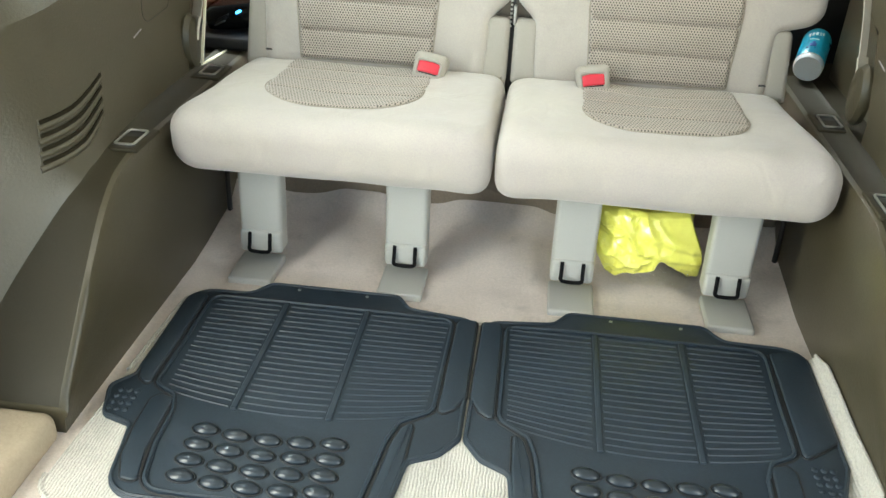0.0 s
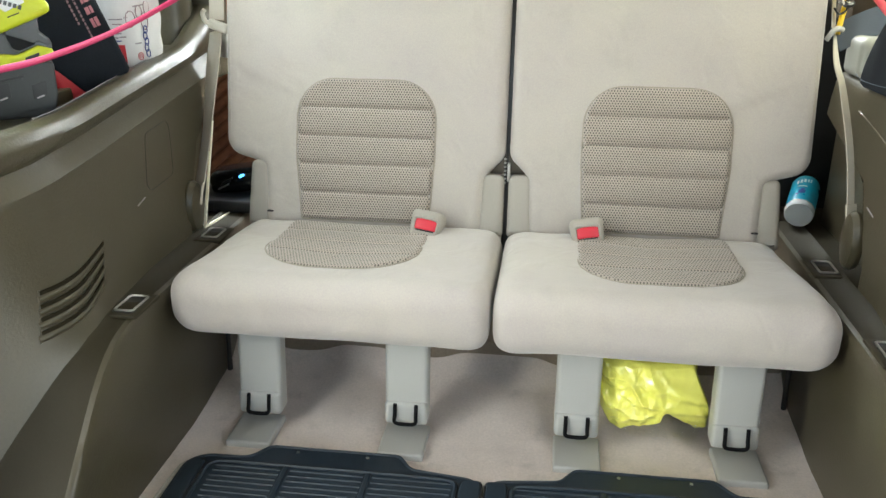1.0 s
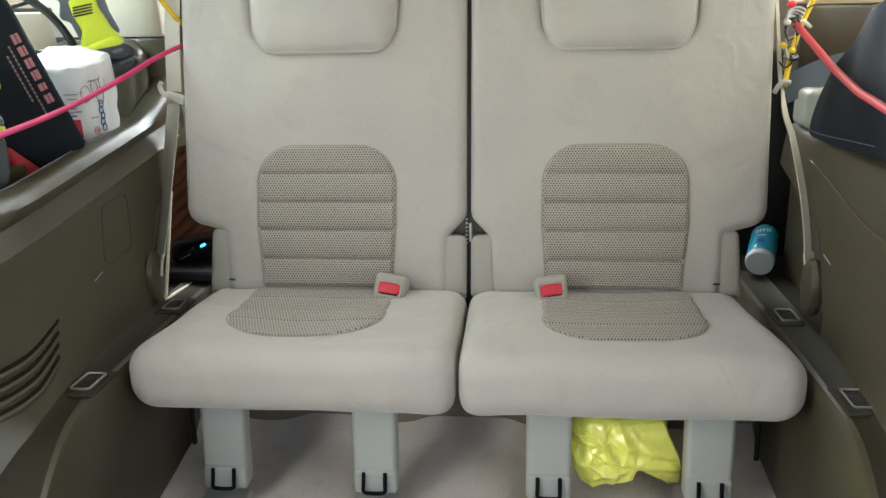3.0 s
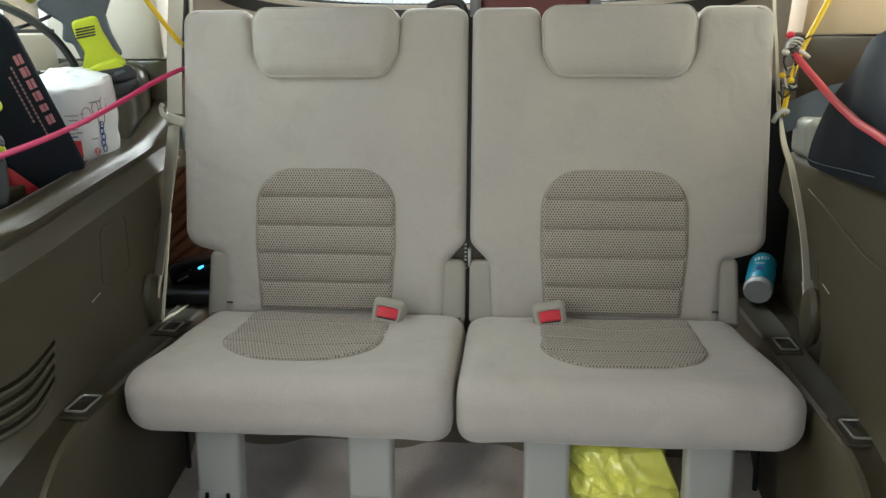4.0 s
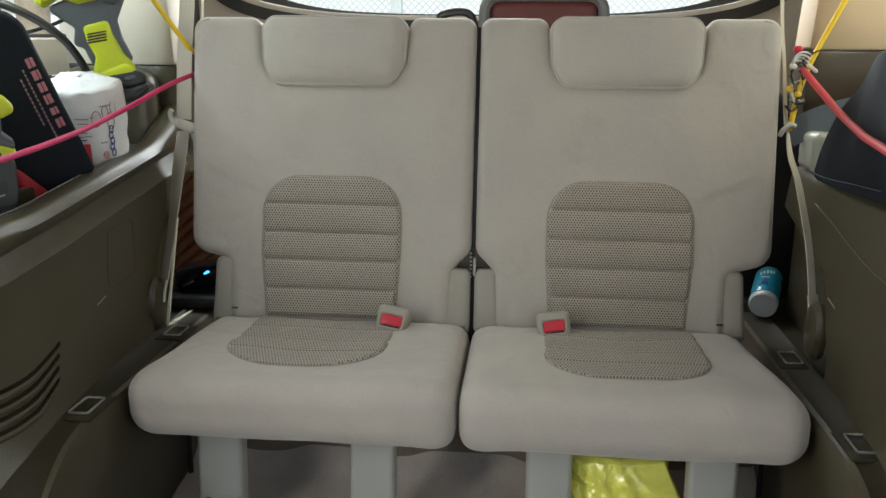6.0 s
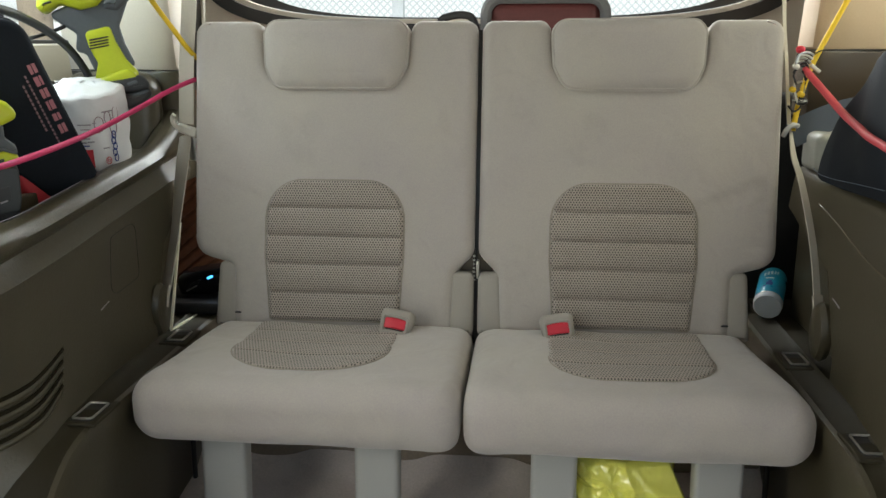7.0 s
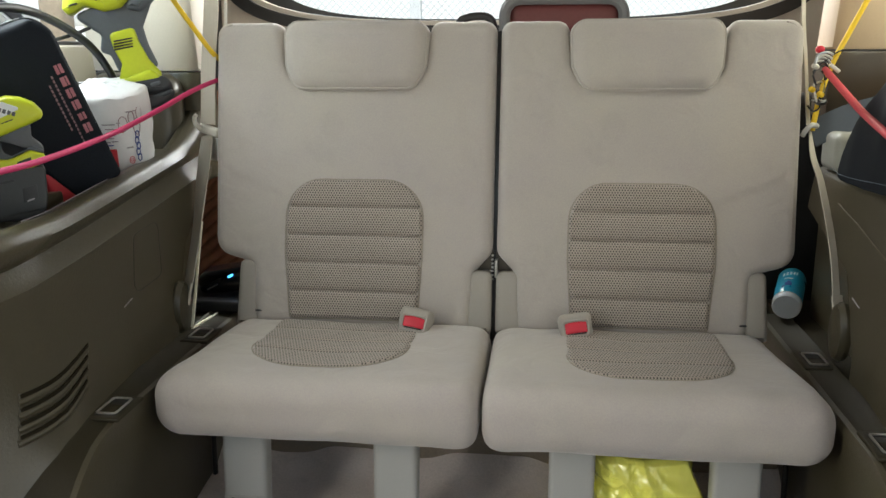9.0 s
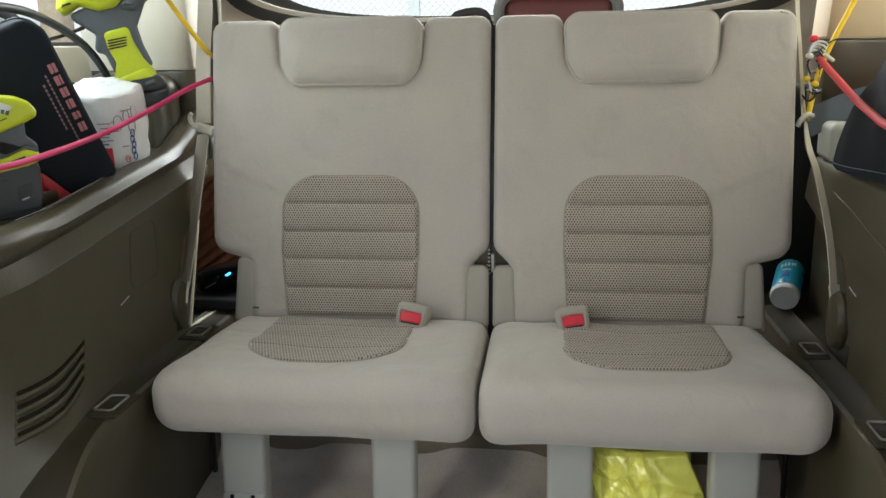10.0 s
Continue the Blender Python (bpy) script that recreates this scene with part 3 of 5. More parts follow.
def floor_grid():
    """The cabin's carpet, gently uneven, rising behind the seats."""
    verts, faces = [], []
    xs = [-0.78 + 0.01 * i for i in range(157)]
    ys = [-2.3 + 0.05 * j for j in range(44)] + [-0.1 + 0.01 * j for j in range(41)] + [0.35 + 0.05 * j for j in range(14)]
    for y in ys:
        for x in xs:
            z = 0.002 * noise.noise(Vector((x * 6, y * 6, 0))) - 0.001
            if -0.05 < y < 0.45 and abs(x) < 0.5:
                z += 0.0025 * noise.noise(Vector((x * 14, y * 14, 3)))
            if y > 0.05:
                rise = min(1, (y - 0.05) / 0.20)
                hollow = max(math.exp(-(((abs(x) - m - 0.05 * (y - 0.05) * (1 if m < 0.2 else -1)) / (0.040 + 0.09 * (y - 0.05))) ** 4)) for m in (0.130, 0.366)) * min(1, (y - 0.05) / 0.06)
                z += 0.024 * rise - 0.012 * hollow + 0.05 * min(1, max(0, (y - 0.20) / 0.08)) ** 2
            verts.append((x, y, z))
    w = len(xs)
    for j in range(len(ys) - 1):
        for i in range(w - 1):
            faces.append((j * w + i, j * w + i + 1, (j + 1) * w + i + 1, (j + 1) * w + i))
    k = len(verts)
    verts += [(-0.78, -2.3, -0.06), (0.78, -2.3, -0.06), (0.78, 1.0, -0.06), (-0.78, 1.0, -0.06)]
    faces.append((k + 3, k + 2, k + 1, k))
    return verts, faces


solid("floor", floor_grid(), CARPET, "worn beige cabin carpet under the seats", "floor", kind="structure")

# the carpet turning up; its darker brown holds the shade under the seats
riser = slab(rounded([(-0.4885, -0.06), (0.4885, -0.06), (0.4885, 0.20), (-0.4885, 0.20)], 0.004, 3), 0.05, 0.006, lambda x, s, n: Vector((x, 0.25 + 0.15 * max(0, s) - n + 0.004 * noise.noise(Vector((x * 9, s * 9, 0))), s)), 3)
solid("trim_riser", riser, RISER, "tan brown carpeted riser, darkened for the shade under the seats", "riser", kind="structure")

rug_line = rounded([(-0.470, -0.485), (0.468, -0.485), (0.470, -0.20), (0.470, -0.06), (-0.455, -0.06), (-0.462, -0.25)], [0.035, 0.035, 0.02, 0.02, 0.02, 0.02], 6)
rug = thing("rug", (0, -0.27, 0.003), "cream looped pile rug lying under the rubber mats", "rug")
part("rug_top", slab(rug_line, 0.008, 0.003, lambda x, y, n: Vector((x, y, 0.0085 + n + 0.0012 * noise.noise(Vector((x * 30, y * 30, 1))))), 3), RUG, rug)
part("binding", tube([(p.x, p.y, 0.007) for p in rug_line if p.x < 0.46], 0.0040, 6, 1), RUG, rug, "sewn cream edge binding")
# the side that rides up against the trim
ride = [(0.462, 0.0088), (0.470, 0.0105), (0.475, 0.0150), (0.479, 0.0215), (0.4820, 0.0310), (0.4838, 0.0410), (0.4860, 0.0405), (0.4862, 0.0280), (0.484, 0.0160), (0.480, 0.0080), (0.470, 0.0035), (0.462, 0.0030)]
cv, cf, cn = [], [], 42
for i in range(cn + 1):
    y = -0.485 + 0.417 * i / cn
    sway = (0.86 + 0.14 * noise.noise(Vector((y * 9, 2.0, 0.5)))) * min(1, 0.35 + (-0.068 - y) / 0.07)
    for x, z in ride:
        k = max(0.0, z - 0.011)
        cv.append(Vector((x + 0.0006 * noise.noise(Vector((y * 70, z * 70, 3))), y + 0.05 * k * (i == cn), z - k * (1 - sway))))
m = len(ride)
for i in range(cn):
    for k in range(m):
        cf.append((i * m + k, i * m + (k + 1) % m, (i + 1) * m + (k + 1) % m, (i + 1) * m + k))
cf += [tuple(range(m)), tuple(cn * m + k for k in range(m))[::-1]]
part("curled_edge", (cv, cf), RUG, rug, "cream rug edge riding up the trim")
part("curled_binding", tube([v + Vector((-0.001, 0, 0.0005)) for v in cv[5::m]], 0.0026, 6, 1), RUG, rug)


def build_mat(sg, label):
    mat = thing("floor_mat", (sg * 0.236, -0.25, 0.012), label, "floor mat", "rubber floor mats")

    def mir(pts):
        pts = [(sg * x, y) for x, y in pts]
        return pts if sg > 0 else pts[::-1]

    def pick(v):
        return v if sg > 0 else v[::-1]

    def lay(h):
        return lambda x, y, n: Vector((x, y, 0.013 + h + n))

    wide = 0.448 if sg < 0 else 0.472
    edge = [(0.002, -0.056), (0.001, -0.316), (0.024, -0.349), (0.059, -0.366), (0.066, -0.420), (0.082, -0.472), (0.392, -0.472), (0.405, -0.395), (0.412, -0.359), (0.453, -0.346),
            (0.472, -0.290), (wide, -0.262), (wide + 0.004, -0.046), (0.36, -0.043), (0.335, -0.010), (0.130, -0.010), (0.108, -0.042)]
    rad = [0.03, 0.02, 0.03, 0.012, 0.02, 0.03, 0.055, 0.03, 0.008, 0.02, 0.02, 0.012, 0.04, 0.02, 0.02, 0.02, 0.02]
    line = rounded(mir(edge), pick(rad), 6)
    part("base", slab(line, 0.006, 0.0025, lay(0.0), 3), RUBBER, mat)
    part("rim", tube([lay(0.0)(p.x, p.y, 0) for p in inset(line, 0.004)], 0.0026, 6, 1, False, True), RUBBER, mat)
    # raised wall round the tray
    tray = rounded(mir([(0.040, -0.066), (0.043, -0.272), (0.082, -0.300), (0.092, -0.335), (0.106, -0.458), (0.350, -0.458), (0.364, -0.385), (0.367, -0.325), (0.377, -0.296), (0.410, -0.278), (0.410, -0.18), (0.413, -0.062), (0.330, -0.062), (0.12, -0.062)]),
                   pick([0.015, 0.02, 0.02, 0.02, 0.03, 0.03, 0.02, 0.02, 0.015, 0.02, 0.02, 0.02, 0.02, 0.02]), 6)
    part("wall", tube([lay(0.001)(p.x, p.y, 0) for p in tray], 0.0030, 6, 1, False, True), RUBBER, mat)
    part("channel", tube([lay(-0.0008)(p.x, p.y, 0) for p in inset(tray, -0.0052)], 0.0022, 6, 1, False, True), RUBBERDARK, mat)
    # broad raised borders, each with a rounded end and a dark line painting shade at its foot
    low = [(0.004, -0.062), (0.003, -0.238), (0.016, -0.264), (0.036, -0.280), (0.034, -0.075), (0.030, -0.062)]
    high = [(0.419, -0.066), (0.418, -0.286), (0.436, -0.272), (wide - 0.003, -0.246), (wide - 0.002, -0.072), (wide - 0.012, -0.060)]
    shin = [(0.374, -0.304), (0.373, -0.335), (0.370, -0.400), (0.358, -0.450), (0.380, -0.446), (0.396, -0.408), (0.403, -0.352), (0.404, -0.308), (0.394, -0.298)]
    heel = [(0.062, -0.302), (0.064, -0.365), (0.070, -0.425), (0.082, -0.452), (0.097, -0.452), (0.085, -0.340), (0.077, -0.310), (0.068, -0.300)]
    for pts, rise in ((low, 0.004), (high, 0.004), (shin, 0.003), (heel, 0.003)):
        shape = [Vector(p) for p in pts]
        turn = sum(a.x * b.y - a.y * b.x for a, b in zip(shape, shape[1:] + shape[:1]))
        pts = pts if turn > 0 else pts[::-1]
        ring = rounded(mir(pts), [0.007] * len(pts), 4)
        part("border", slab(ring, 0.006, 0.003, lay(rise), 3), RUBBER, mat)
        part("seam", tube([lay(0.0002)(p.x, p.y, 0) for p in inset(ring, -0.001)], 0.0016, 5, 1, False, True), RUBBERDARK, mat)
    # three ribbed fields, the ribs bowed towards the heel
    for xa, xb, xc, xd in ((0.046, 0.163, 0.054, 0.161), (0.177, 0.286, 0.177, 0.287), (0.302, 0.402, 0.302, 0.392)):
        for k in range(20):
            f = k / 19
            y = -0.072 - 0.238 * f
            x0, x1 = xa + (xc - xa) * f, xb + (xd - xb) * f
            pts = [lay(-0.0004)(sg * x, y + 0.034 * ((x - 0.232) / 0.19) ** 2 * f ** 2, 0) for x in (x0 + (x1 - x0) * g for g in (0, 0.25, 0.5, 0.75, 1))]
            part("rib", tube(pts, 0.0019, 6, 2), RUBBER, mat)
    for xa in (0.170, 0.294):
        part("divider", rbox(lay(0.001)(sg * xa, -0.188, 0), (0.008, 0.246, 0.004), 0.0015, 2), RUBBER, mat)
    # eye-shaped studs
    stud = None
    for row in range(4):
        for col in range(5):
            p = lay(0.0)(sg * (0.152 + 0.0405 * col), -0.3585 - 0.0265 * row + 0.0016 * (col - 2) ** 2, 0.0)
            if stud is None:
                prof = [(0.0145, -0.001), (0.0138, 0.002), (0.011, 0.0042), (0.006, 0.0055), (0.0008, 0.006)]
                sv = lathe(prof, 14, Matrix.Diagonal((1.15, 0.66, 1.2, 1)))
                stud = to_mesh("stud", sv[0], sv[1], STUD, 0)
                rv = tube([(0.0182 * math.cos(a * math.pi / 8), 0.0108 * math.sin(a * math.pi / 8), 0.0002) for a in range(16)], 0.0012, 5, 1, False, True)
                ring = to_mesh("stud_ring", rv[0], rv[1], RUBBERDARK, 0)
            for nm, me in (("stud", stud), ("stud_ring", ring)):
                ob = new(nm, me)
                ob.parent = mat
                ob.location = p - mat.location
                ob.rotation_euler = (0, 0, radians(-6))
    # small studs on the outer wing
    for r in range(4):
        for c in range(3):
            p = lay(0.0)(sg * (0.427 + 0.011 * c), -0.298 - 0.012 * r, 0.0)
            ob = new("wing_stud", WING)
            ob.parent = mat
            ob.location = p - mat.location
    for x in (0.18, 0.288) if sg < 0 else (0.195, 0.299):
        part("eyelet", lathe([(0.0026, -0.002), (0.0028, 0.0008), (0.0016, 0.0014), (0.0005, 0.0015)], 10, Matrix.Translation(lay(0.0)(sg * x, -0.024, 0))), CHROME, mat, "pale worn eyelet")
    return mat


wv = lathe([(0.0042, -0.001), (0.004, 0.0012), (0.0024, 0.002), (0.0004, 0.0021)], 8)
WING = to_mesh("wing_stud", wv[0], wv[1], RUBBER, 0)
build_mat(-1, "black ribbed rubber floor mat with oval studs on a rug")
build_mat(1, "black ribbed rubber floor mat, twin lying beside the other")


# ---- side trims, pillars and shell of the car ----
def ledge_z(y):
    pts = [(-9, 0.034), (-0.376, 0.034), (-0.36, 0.058), (-0.28, 0.148), (-0.225, 0.207), (-0.19, 0.238), (-0.16, 0.254), (-0.13, 0.263), (-0.09, 0.267), (9, 0.267)]
    for (a, za), (b, zb) in zip(pts, pts[1:]):
        if y <= b:
            return za + (zb - za) * (y - a) / (b - a)


def base_shift(y):
    """How far the foot of the side panel stands out of its usual line."""
    pts = [(-9, 0.10), (-0.376, 0.10), (-0.31, 0.062), (-0.268, 0.040), (-0.227, 0.016), (-0.18, -0.008), (-0.145, -0.016), (-0.10, -0.014), (-0.05, -0.010), (0.05, 0.0), (9, 0.0)]
    for (a, va), (b, vb) in zip(pts, pts[1:]):
        if y <= b:
            return va + (vb - va) * (y - a) / (b - a)


def trim_profile(y, sg=-1):
    zl = ledge_z(y)
    off = min(0.11, 2.4 * max(0, -0.12 - y) ** 2)
    lip = 0.535 + 0.11 * max(-0.03, y + 0.02)
    rear = max(0, y - 0.30) / 0.155
    lip += 0.05 * rear ** 2.2
    ext = 0.22 if y < -0.3722 else 0.0
    low = [(0.489, -0.02), (0.485, zl * 0.5), (0.479, zl - 0.010), (0.482, zl - 0.002), (0.489, zl)]
    bs = base_shift(y)
    ledge = [(0.489, zl), (0.524 + bs, zl + 0.001), (0.531 + bs, zl + 0.006)]
    zp = max(zl + 0.03, 0.06)
    ze = 0.473 + (0.12 if y > 0 else 0.09) * y
    zv = ze + 0.027
    panel = [(0.531 + bs, zl + 0.006), (0.538 + bs * 0.8 + off * 0.2, zp), (0.547 + off, zp + (ze - zp) * 0.5), (0.5535 + off, ze - 0.012), (0.5520 + off, ze - 0.0015), (0.5545 + off, ze + 0.0010), (0.566 + off, zv - 0.006),
             (0.5690 + off, zv - 0.001), (0.566 + off, zv + 0.003), (0.5605 + off, zv + 0.007), (0.5550 + off, (zv + lip) / 2 + 0.002), (0.5575 + off, lip - 0.014), (0.5635 + off, lip - 0.006), (0.573 + off, lip - 0.0015), (0.584 + off, lip)]
    if sg > 0:
        lip = 0.546
        panel[3:] = [(0.551 + off, 0.47), (0.553 + off, 0.492), (0.5545 + off, 0.505), (0.556 + off, 0.515), (0.557 + off, 0.523), (0.5585 + off, 0.530), (0.561 + off, 0.536), (0.5655 + off, 0.541), (0.573 + off, 0.5445), (0.584 + off, lip)]
    floor = 0.523 + 0.11 * max(-0.03, y + 0.02) - 0.014 * min(1, max(0, (0.2 - y) / 0.1))
    if sg > 0:
        floor = 0.536
    shelf = [(0.584 + off, lip), (0.594 + off, lip - 0.0015), (0.599 + off, lip - 0.006), (0.603 + off, floor + 0.002), (0.608 + off, floor), (0.70 + off * 0.5, floor), (0.748, floor + 0.002), (0.760, floor + 0.014), (0.766, 0.688)]
    upper = [(0.767, 0.690), (0.772, 0.73), (0.778, 0.752), (0.80, 0.758)]
    outer = [(0.80, 0.758), (0.82, 0.5), (0.82, -0.06), (0.489, -0.06), (0.489, -0.02)]
    low = [(u + ext, z) for u, z in low]
    ledge = [(u + max(0, ext - 0.12), z) for u, z in ledge]
    ledge[0] = (0.489 + ext, zl)
    outer[-1], outer[-2] = (0.489 + ext, -0.02), (0.489 + ext, -0.06)
    return [low, ledge, panel, shelf, upper, outer]


STATIONS = [-0.6, -0.5, -0.42, -0.385, -0.3725, -0.372] + [-0.36 + 0.02 * i for i in range(41)] + [0.455]


def rear_edge(sg, z):
    """Where the side panel ends towards the tail: a slanting edge, with an open pocket behind it."""
    low = 0.21 + 0.62 * (z - 0.27) if sg < 0 else 0.135 + 0.72 * (z - 0.29)
    k = min(1, max(0, (z - 0.41) / 0.06))
    return low + (0.455 - low) * k * k


def build_side(sg, name, label):
    side = thing(name, (sg * 0.65, 0, 0), label, "side trim", kind="structure")
    profs = [trim_profile(y, sg) for y in STATIONS]
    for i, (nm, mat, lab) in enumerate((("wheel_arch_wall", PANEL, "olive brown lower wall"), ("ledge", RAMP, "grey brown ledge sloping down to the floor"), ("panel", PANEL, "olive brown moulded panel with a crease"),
                                        ("shelf", PANEL, "open storage shelf"), ("window_ledge", SILL, "pale beige ledge under the window"), ("outer_skin", PANEL, ""))):
        verts, faces = [], []
        n = len(profs[0][i])
        for y, pr in zip(STATIONS, profs):
            verts += [(sg * u, min(y, rear_edge(sg, z)) if nm == "panel" else y, z) for u, z in pr[i]]
        for j in range(len(STATIONS) - 1):
            for k in range(n - 1):
                faces.append((j * n + k, j * n + k + 1, (j + 1) * n + k + 1, (j + 1) * n + k))
        part(nm, (verts, faces), mat, side, lab, 50)
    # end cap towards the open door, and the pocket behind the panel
    # the right pocket's wall is black, its shade put into the colour
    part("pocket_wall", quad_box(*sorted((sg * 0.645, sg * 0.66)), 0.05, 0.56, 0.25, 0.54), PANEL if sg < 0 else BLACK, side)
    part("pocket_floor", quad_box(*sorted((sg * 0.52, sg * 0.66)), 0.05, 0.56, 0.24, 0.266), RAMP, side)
    part("inner_brace", quad_box(*sorted((sg * 0.575, sg * 0.59)), 0.05, 0.465 if sg > 0 else 0.24, 0.26, 0.452), PANEL, side)
    for k, y in ((0, -0.6),):
        loop = [p for strip in profs[k] for p in strip[:-1]]
        part("end_cap", ([(sg * u, y, z) for u, z in loop], [tuple(range(len(loop)))]), PANEL, side)
    part("front_side", quad_box(*sorted((sg * 0.72, sg * 0.82)), -2.25, -1.75, -0.06, 0.75), PANEL, side)
    return side


def corner_seal(side, sg):
    part("corner_seal", tube([(sg * 0.482, 0.205, -0.005), (sg * 0.481, 0.207, 0.09), (sg * 0.480, 0.210, 0.20)], 0.0045, 10, 4), BLACK, side, "black rubber seal in the corner")


left = build_side(-1, "wall_left", "olive brown plastic side trim with storage shelf and vent")
right = build_side(1, "wall_right", "olive brown plastic side trim below the window")

corner_seal(left, -1)
corner_seal(right, 1)

# pale hairline painting the highlight along the shelf lip's rim
edge = [(-0.5945, y, 0.535 + 0.11 * max(-0.03, y + 0.02) - 0.0008) for y in (-0.09, -0.03, 0.03, 0.09, 0.15, 0.20, 0.24)]
part("lip_highlight", tube(edge, 0.0007, 6, 4), GREYTXT, left)


def panel_x(y, z, sg=-1):
    """How far out the side panel stands at that place."""
    pr = trim_profile(y, sg)[2]
    for (u0, z0), (u1, z1) in zip(pr, pr[1:]):
        if z0 <= z <= z1:
            return u0 + (u1 - u0) * (z - z0) / (z1 - z0)
    return 0.55


# louvred vent in the left panel
vent = thing("air_vent", (-0.55, -0.12, 0.27), "olive brown louvred air vent in the side trim", "air vent")
VENT = ((-0.193, 0.336), (-0.054, 0.354), (-0.090, 0.299), (-0.210, 0.271))


def vent_at(f, g):
    """A point of the vent's face: f along it from the door, g down it."""
    (ya, za), (yb, zb), (yc, zc), (yd, zd) = VENT
    y0, z0, y1, z1 = ya + (yb - ya) * f, za + (zb - za) * f, yd + (yc - yd) * f, zd + (zc - zd) * f
    return y0 + (y1 - y0) * g, z0 + (z1 - z0) * g - 0.004 * math.sin(math.pi * f)


def on_panel(f, g, out):
    y, z = vent_at(f, g)
    return (-panel_x(y, z) + out, y, z)


STEPS = [i / 8 for i in range(9)]
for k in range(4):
    # uncut slot: a dark ribbon paints the shade between the slats
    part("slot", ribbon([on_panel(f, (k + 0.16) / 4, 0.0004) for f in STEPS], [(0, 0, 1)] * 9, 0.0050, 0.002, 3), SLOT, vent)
    lip = [on_panel(f, (k + 0.64) / 4, -0.0040) for f in STEPS]
    part("slat", tube(lip, 0.0058, 12, 3), PANEL, vent)
for f in (0.0, 1.0):
    part("end_rim", tube([on_panel(f, g, -0.0003) for g in (-0.02, 0.25, 0.5, 0.75, 0.98)], 0.0016, 8, 3), PANEL, vent)

# moulded hatch lines and scuffs
hatch = thing("access_hatch", (-0.55, 0.15, 0.37), "flush olive brown access hatch in the side trim", "access hatch")
hl = [Vector((p.x, p.y)) for p in rounded([(0.098, 0.378), (0.196, 0.384), (0.210, 0.474), (0.125, 0.466)], 0.014, 4)]
part("hatch_line", tube([(-panel_x(p.x, p.y), p.x, p.y) for p in hl], 0.0007, 6, 1, False, True), BLACK, hatch)
for sg, y, z, l in ((-1, 0.075, 0.372, 0.026), (1, 0.168, 0.378, 0.03)):
    pts = [(sg * (panel_x(y + l * (i - 1) / 2, z, sg) - 0.0004), y + l * (i - 1) / 2, z + 0.003 * (i - 1)) for i in range(3)]
    solid("scuff_mark", tube(pts, 0.0011, 6, 3), GREYTXT, "pale scuff scratched into the brown trim", "scuff mark")
for sg in (1,):
    pts = [(sg * (panel_x(y, z, sg) - 0.0006), y, z) for y, z in ((0.309, 0.502), (0.212, 0.487), (0.136, 0.472), (0.02, 0.456), (-0.2, 0.440))]
    # the paler brown paints the highlight along this edge
    part("mould_line", tube(pts, 0.0011, 6, 4), MOULD, right)


def tie_down(sg, y0, y1, label):
    """A folding steel lashing ring in its well on the ledge."""
    x = sg * (0.499 if sg < 0 else 0.510)
    ym, ln = (y0 + y1) / 2, y1 - y0
    ob = thing("tie_down_ring", (x, ym, 0.266), label, "tie-down ring", "lashing rings on the ledges")
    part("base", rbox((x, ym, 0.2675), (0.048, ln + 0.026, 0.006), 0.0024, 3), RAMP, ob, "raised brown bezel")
    part("well", rbox((x, ym, 0.2700), (0.032, ln + 0.008, 0.002), 0.0008, 2), BLACK, ob)
    part("tongue", rbox((x, ym - ln * 0.18, 0.2712), (0.020, ln * 0.5, 0.002), 0.0008, 2), RAMP, ob)
    w = 0.0135
    loop = [Vector((x + p.x, ym + p.y, 0.2722)) for p in rounded([(-w, -ln / 2), (w, -ln / 2), (w, ln / 2), (-w, ln / 2)], 0.004, 4)]
    part("ring", tube(loop, 0.0017, 8, 1, False, True), CHROME, ob, "dull steel ring")


tie_down(-1, -0.100, -0.050, "steel lashing ring folded flat in the brown ledge")
tie_down(-1, 0.205, 0.250, "steel lashing ring near the seat's foot")
tie_down(1, -0.104, -0.054, "steel lashing ring folded flat in the brown ledge")
tie_down(1, 0.188, 0.238, "steel lashing ring beside the seat cushion")


# pillars, upper walls, roof, tail and front
def prism(outline, z0, z1, lean=0.0, r=0.004):
    """An upright block over a 2D outline, leaning sideways by lean metres at its top, with a bevelled rim."""
    verts, faces = [], []
    m = len(outline)
    levels = [(z0, -r), (z0 + r, 0), ((z0 + z1) / 2, 0), (z1 - r, 0), (z1, -r)]
    c = sum(outline, Vector((0, 0))) / m
    for z, d in levels:
        k = lean * (z - z0) / (z1 - z0)
        for p in outline:
            q = p + (c - p).normalized() * (-d)
            verts.append((q.x + k, q.y, z))
    for i in range(len(levels) - 1):
        for k in range(m):
            faces.append((i * m + k, i * m + (k + 1) % m, (i + 1) * m + (k + 1) % m, (i + 1) * m + k))
    faces += [tuple(range(m))[::-1], tuple((len(levels) - 1) * m + k for k in range(m))]
    return verts, faces


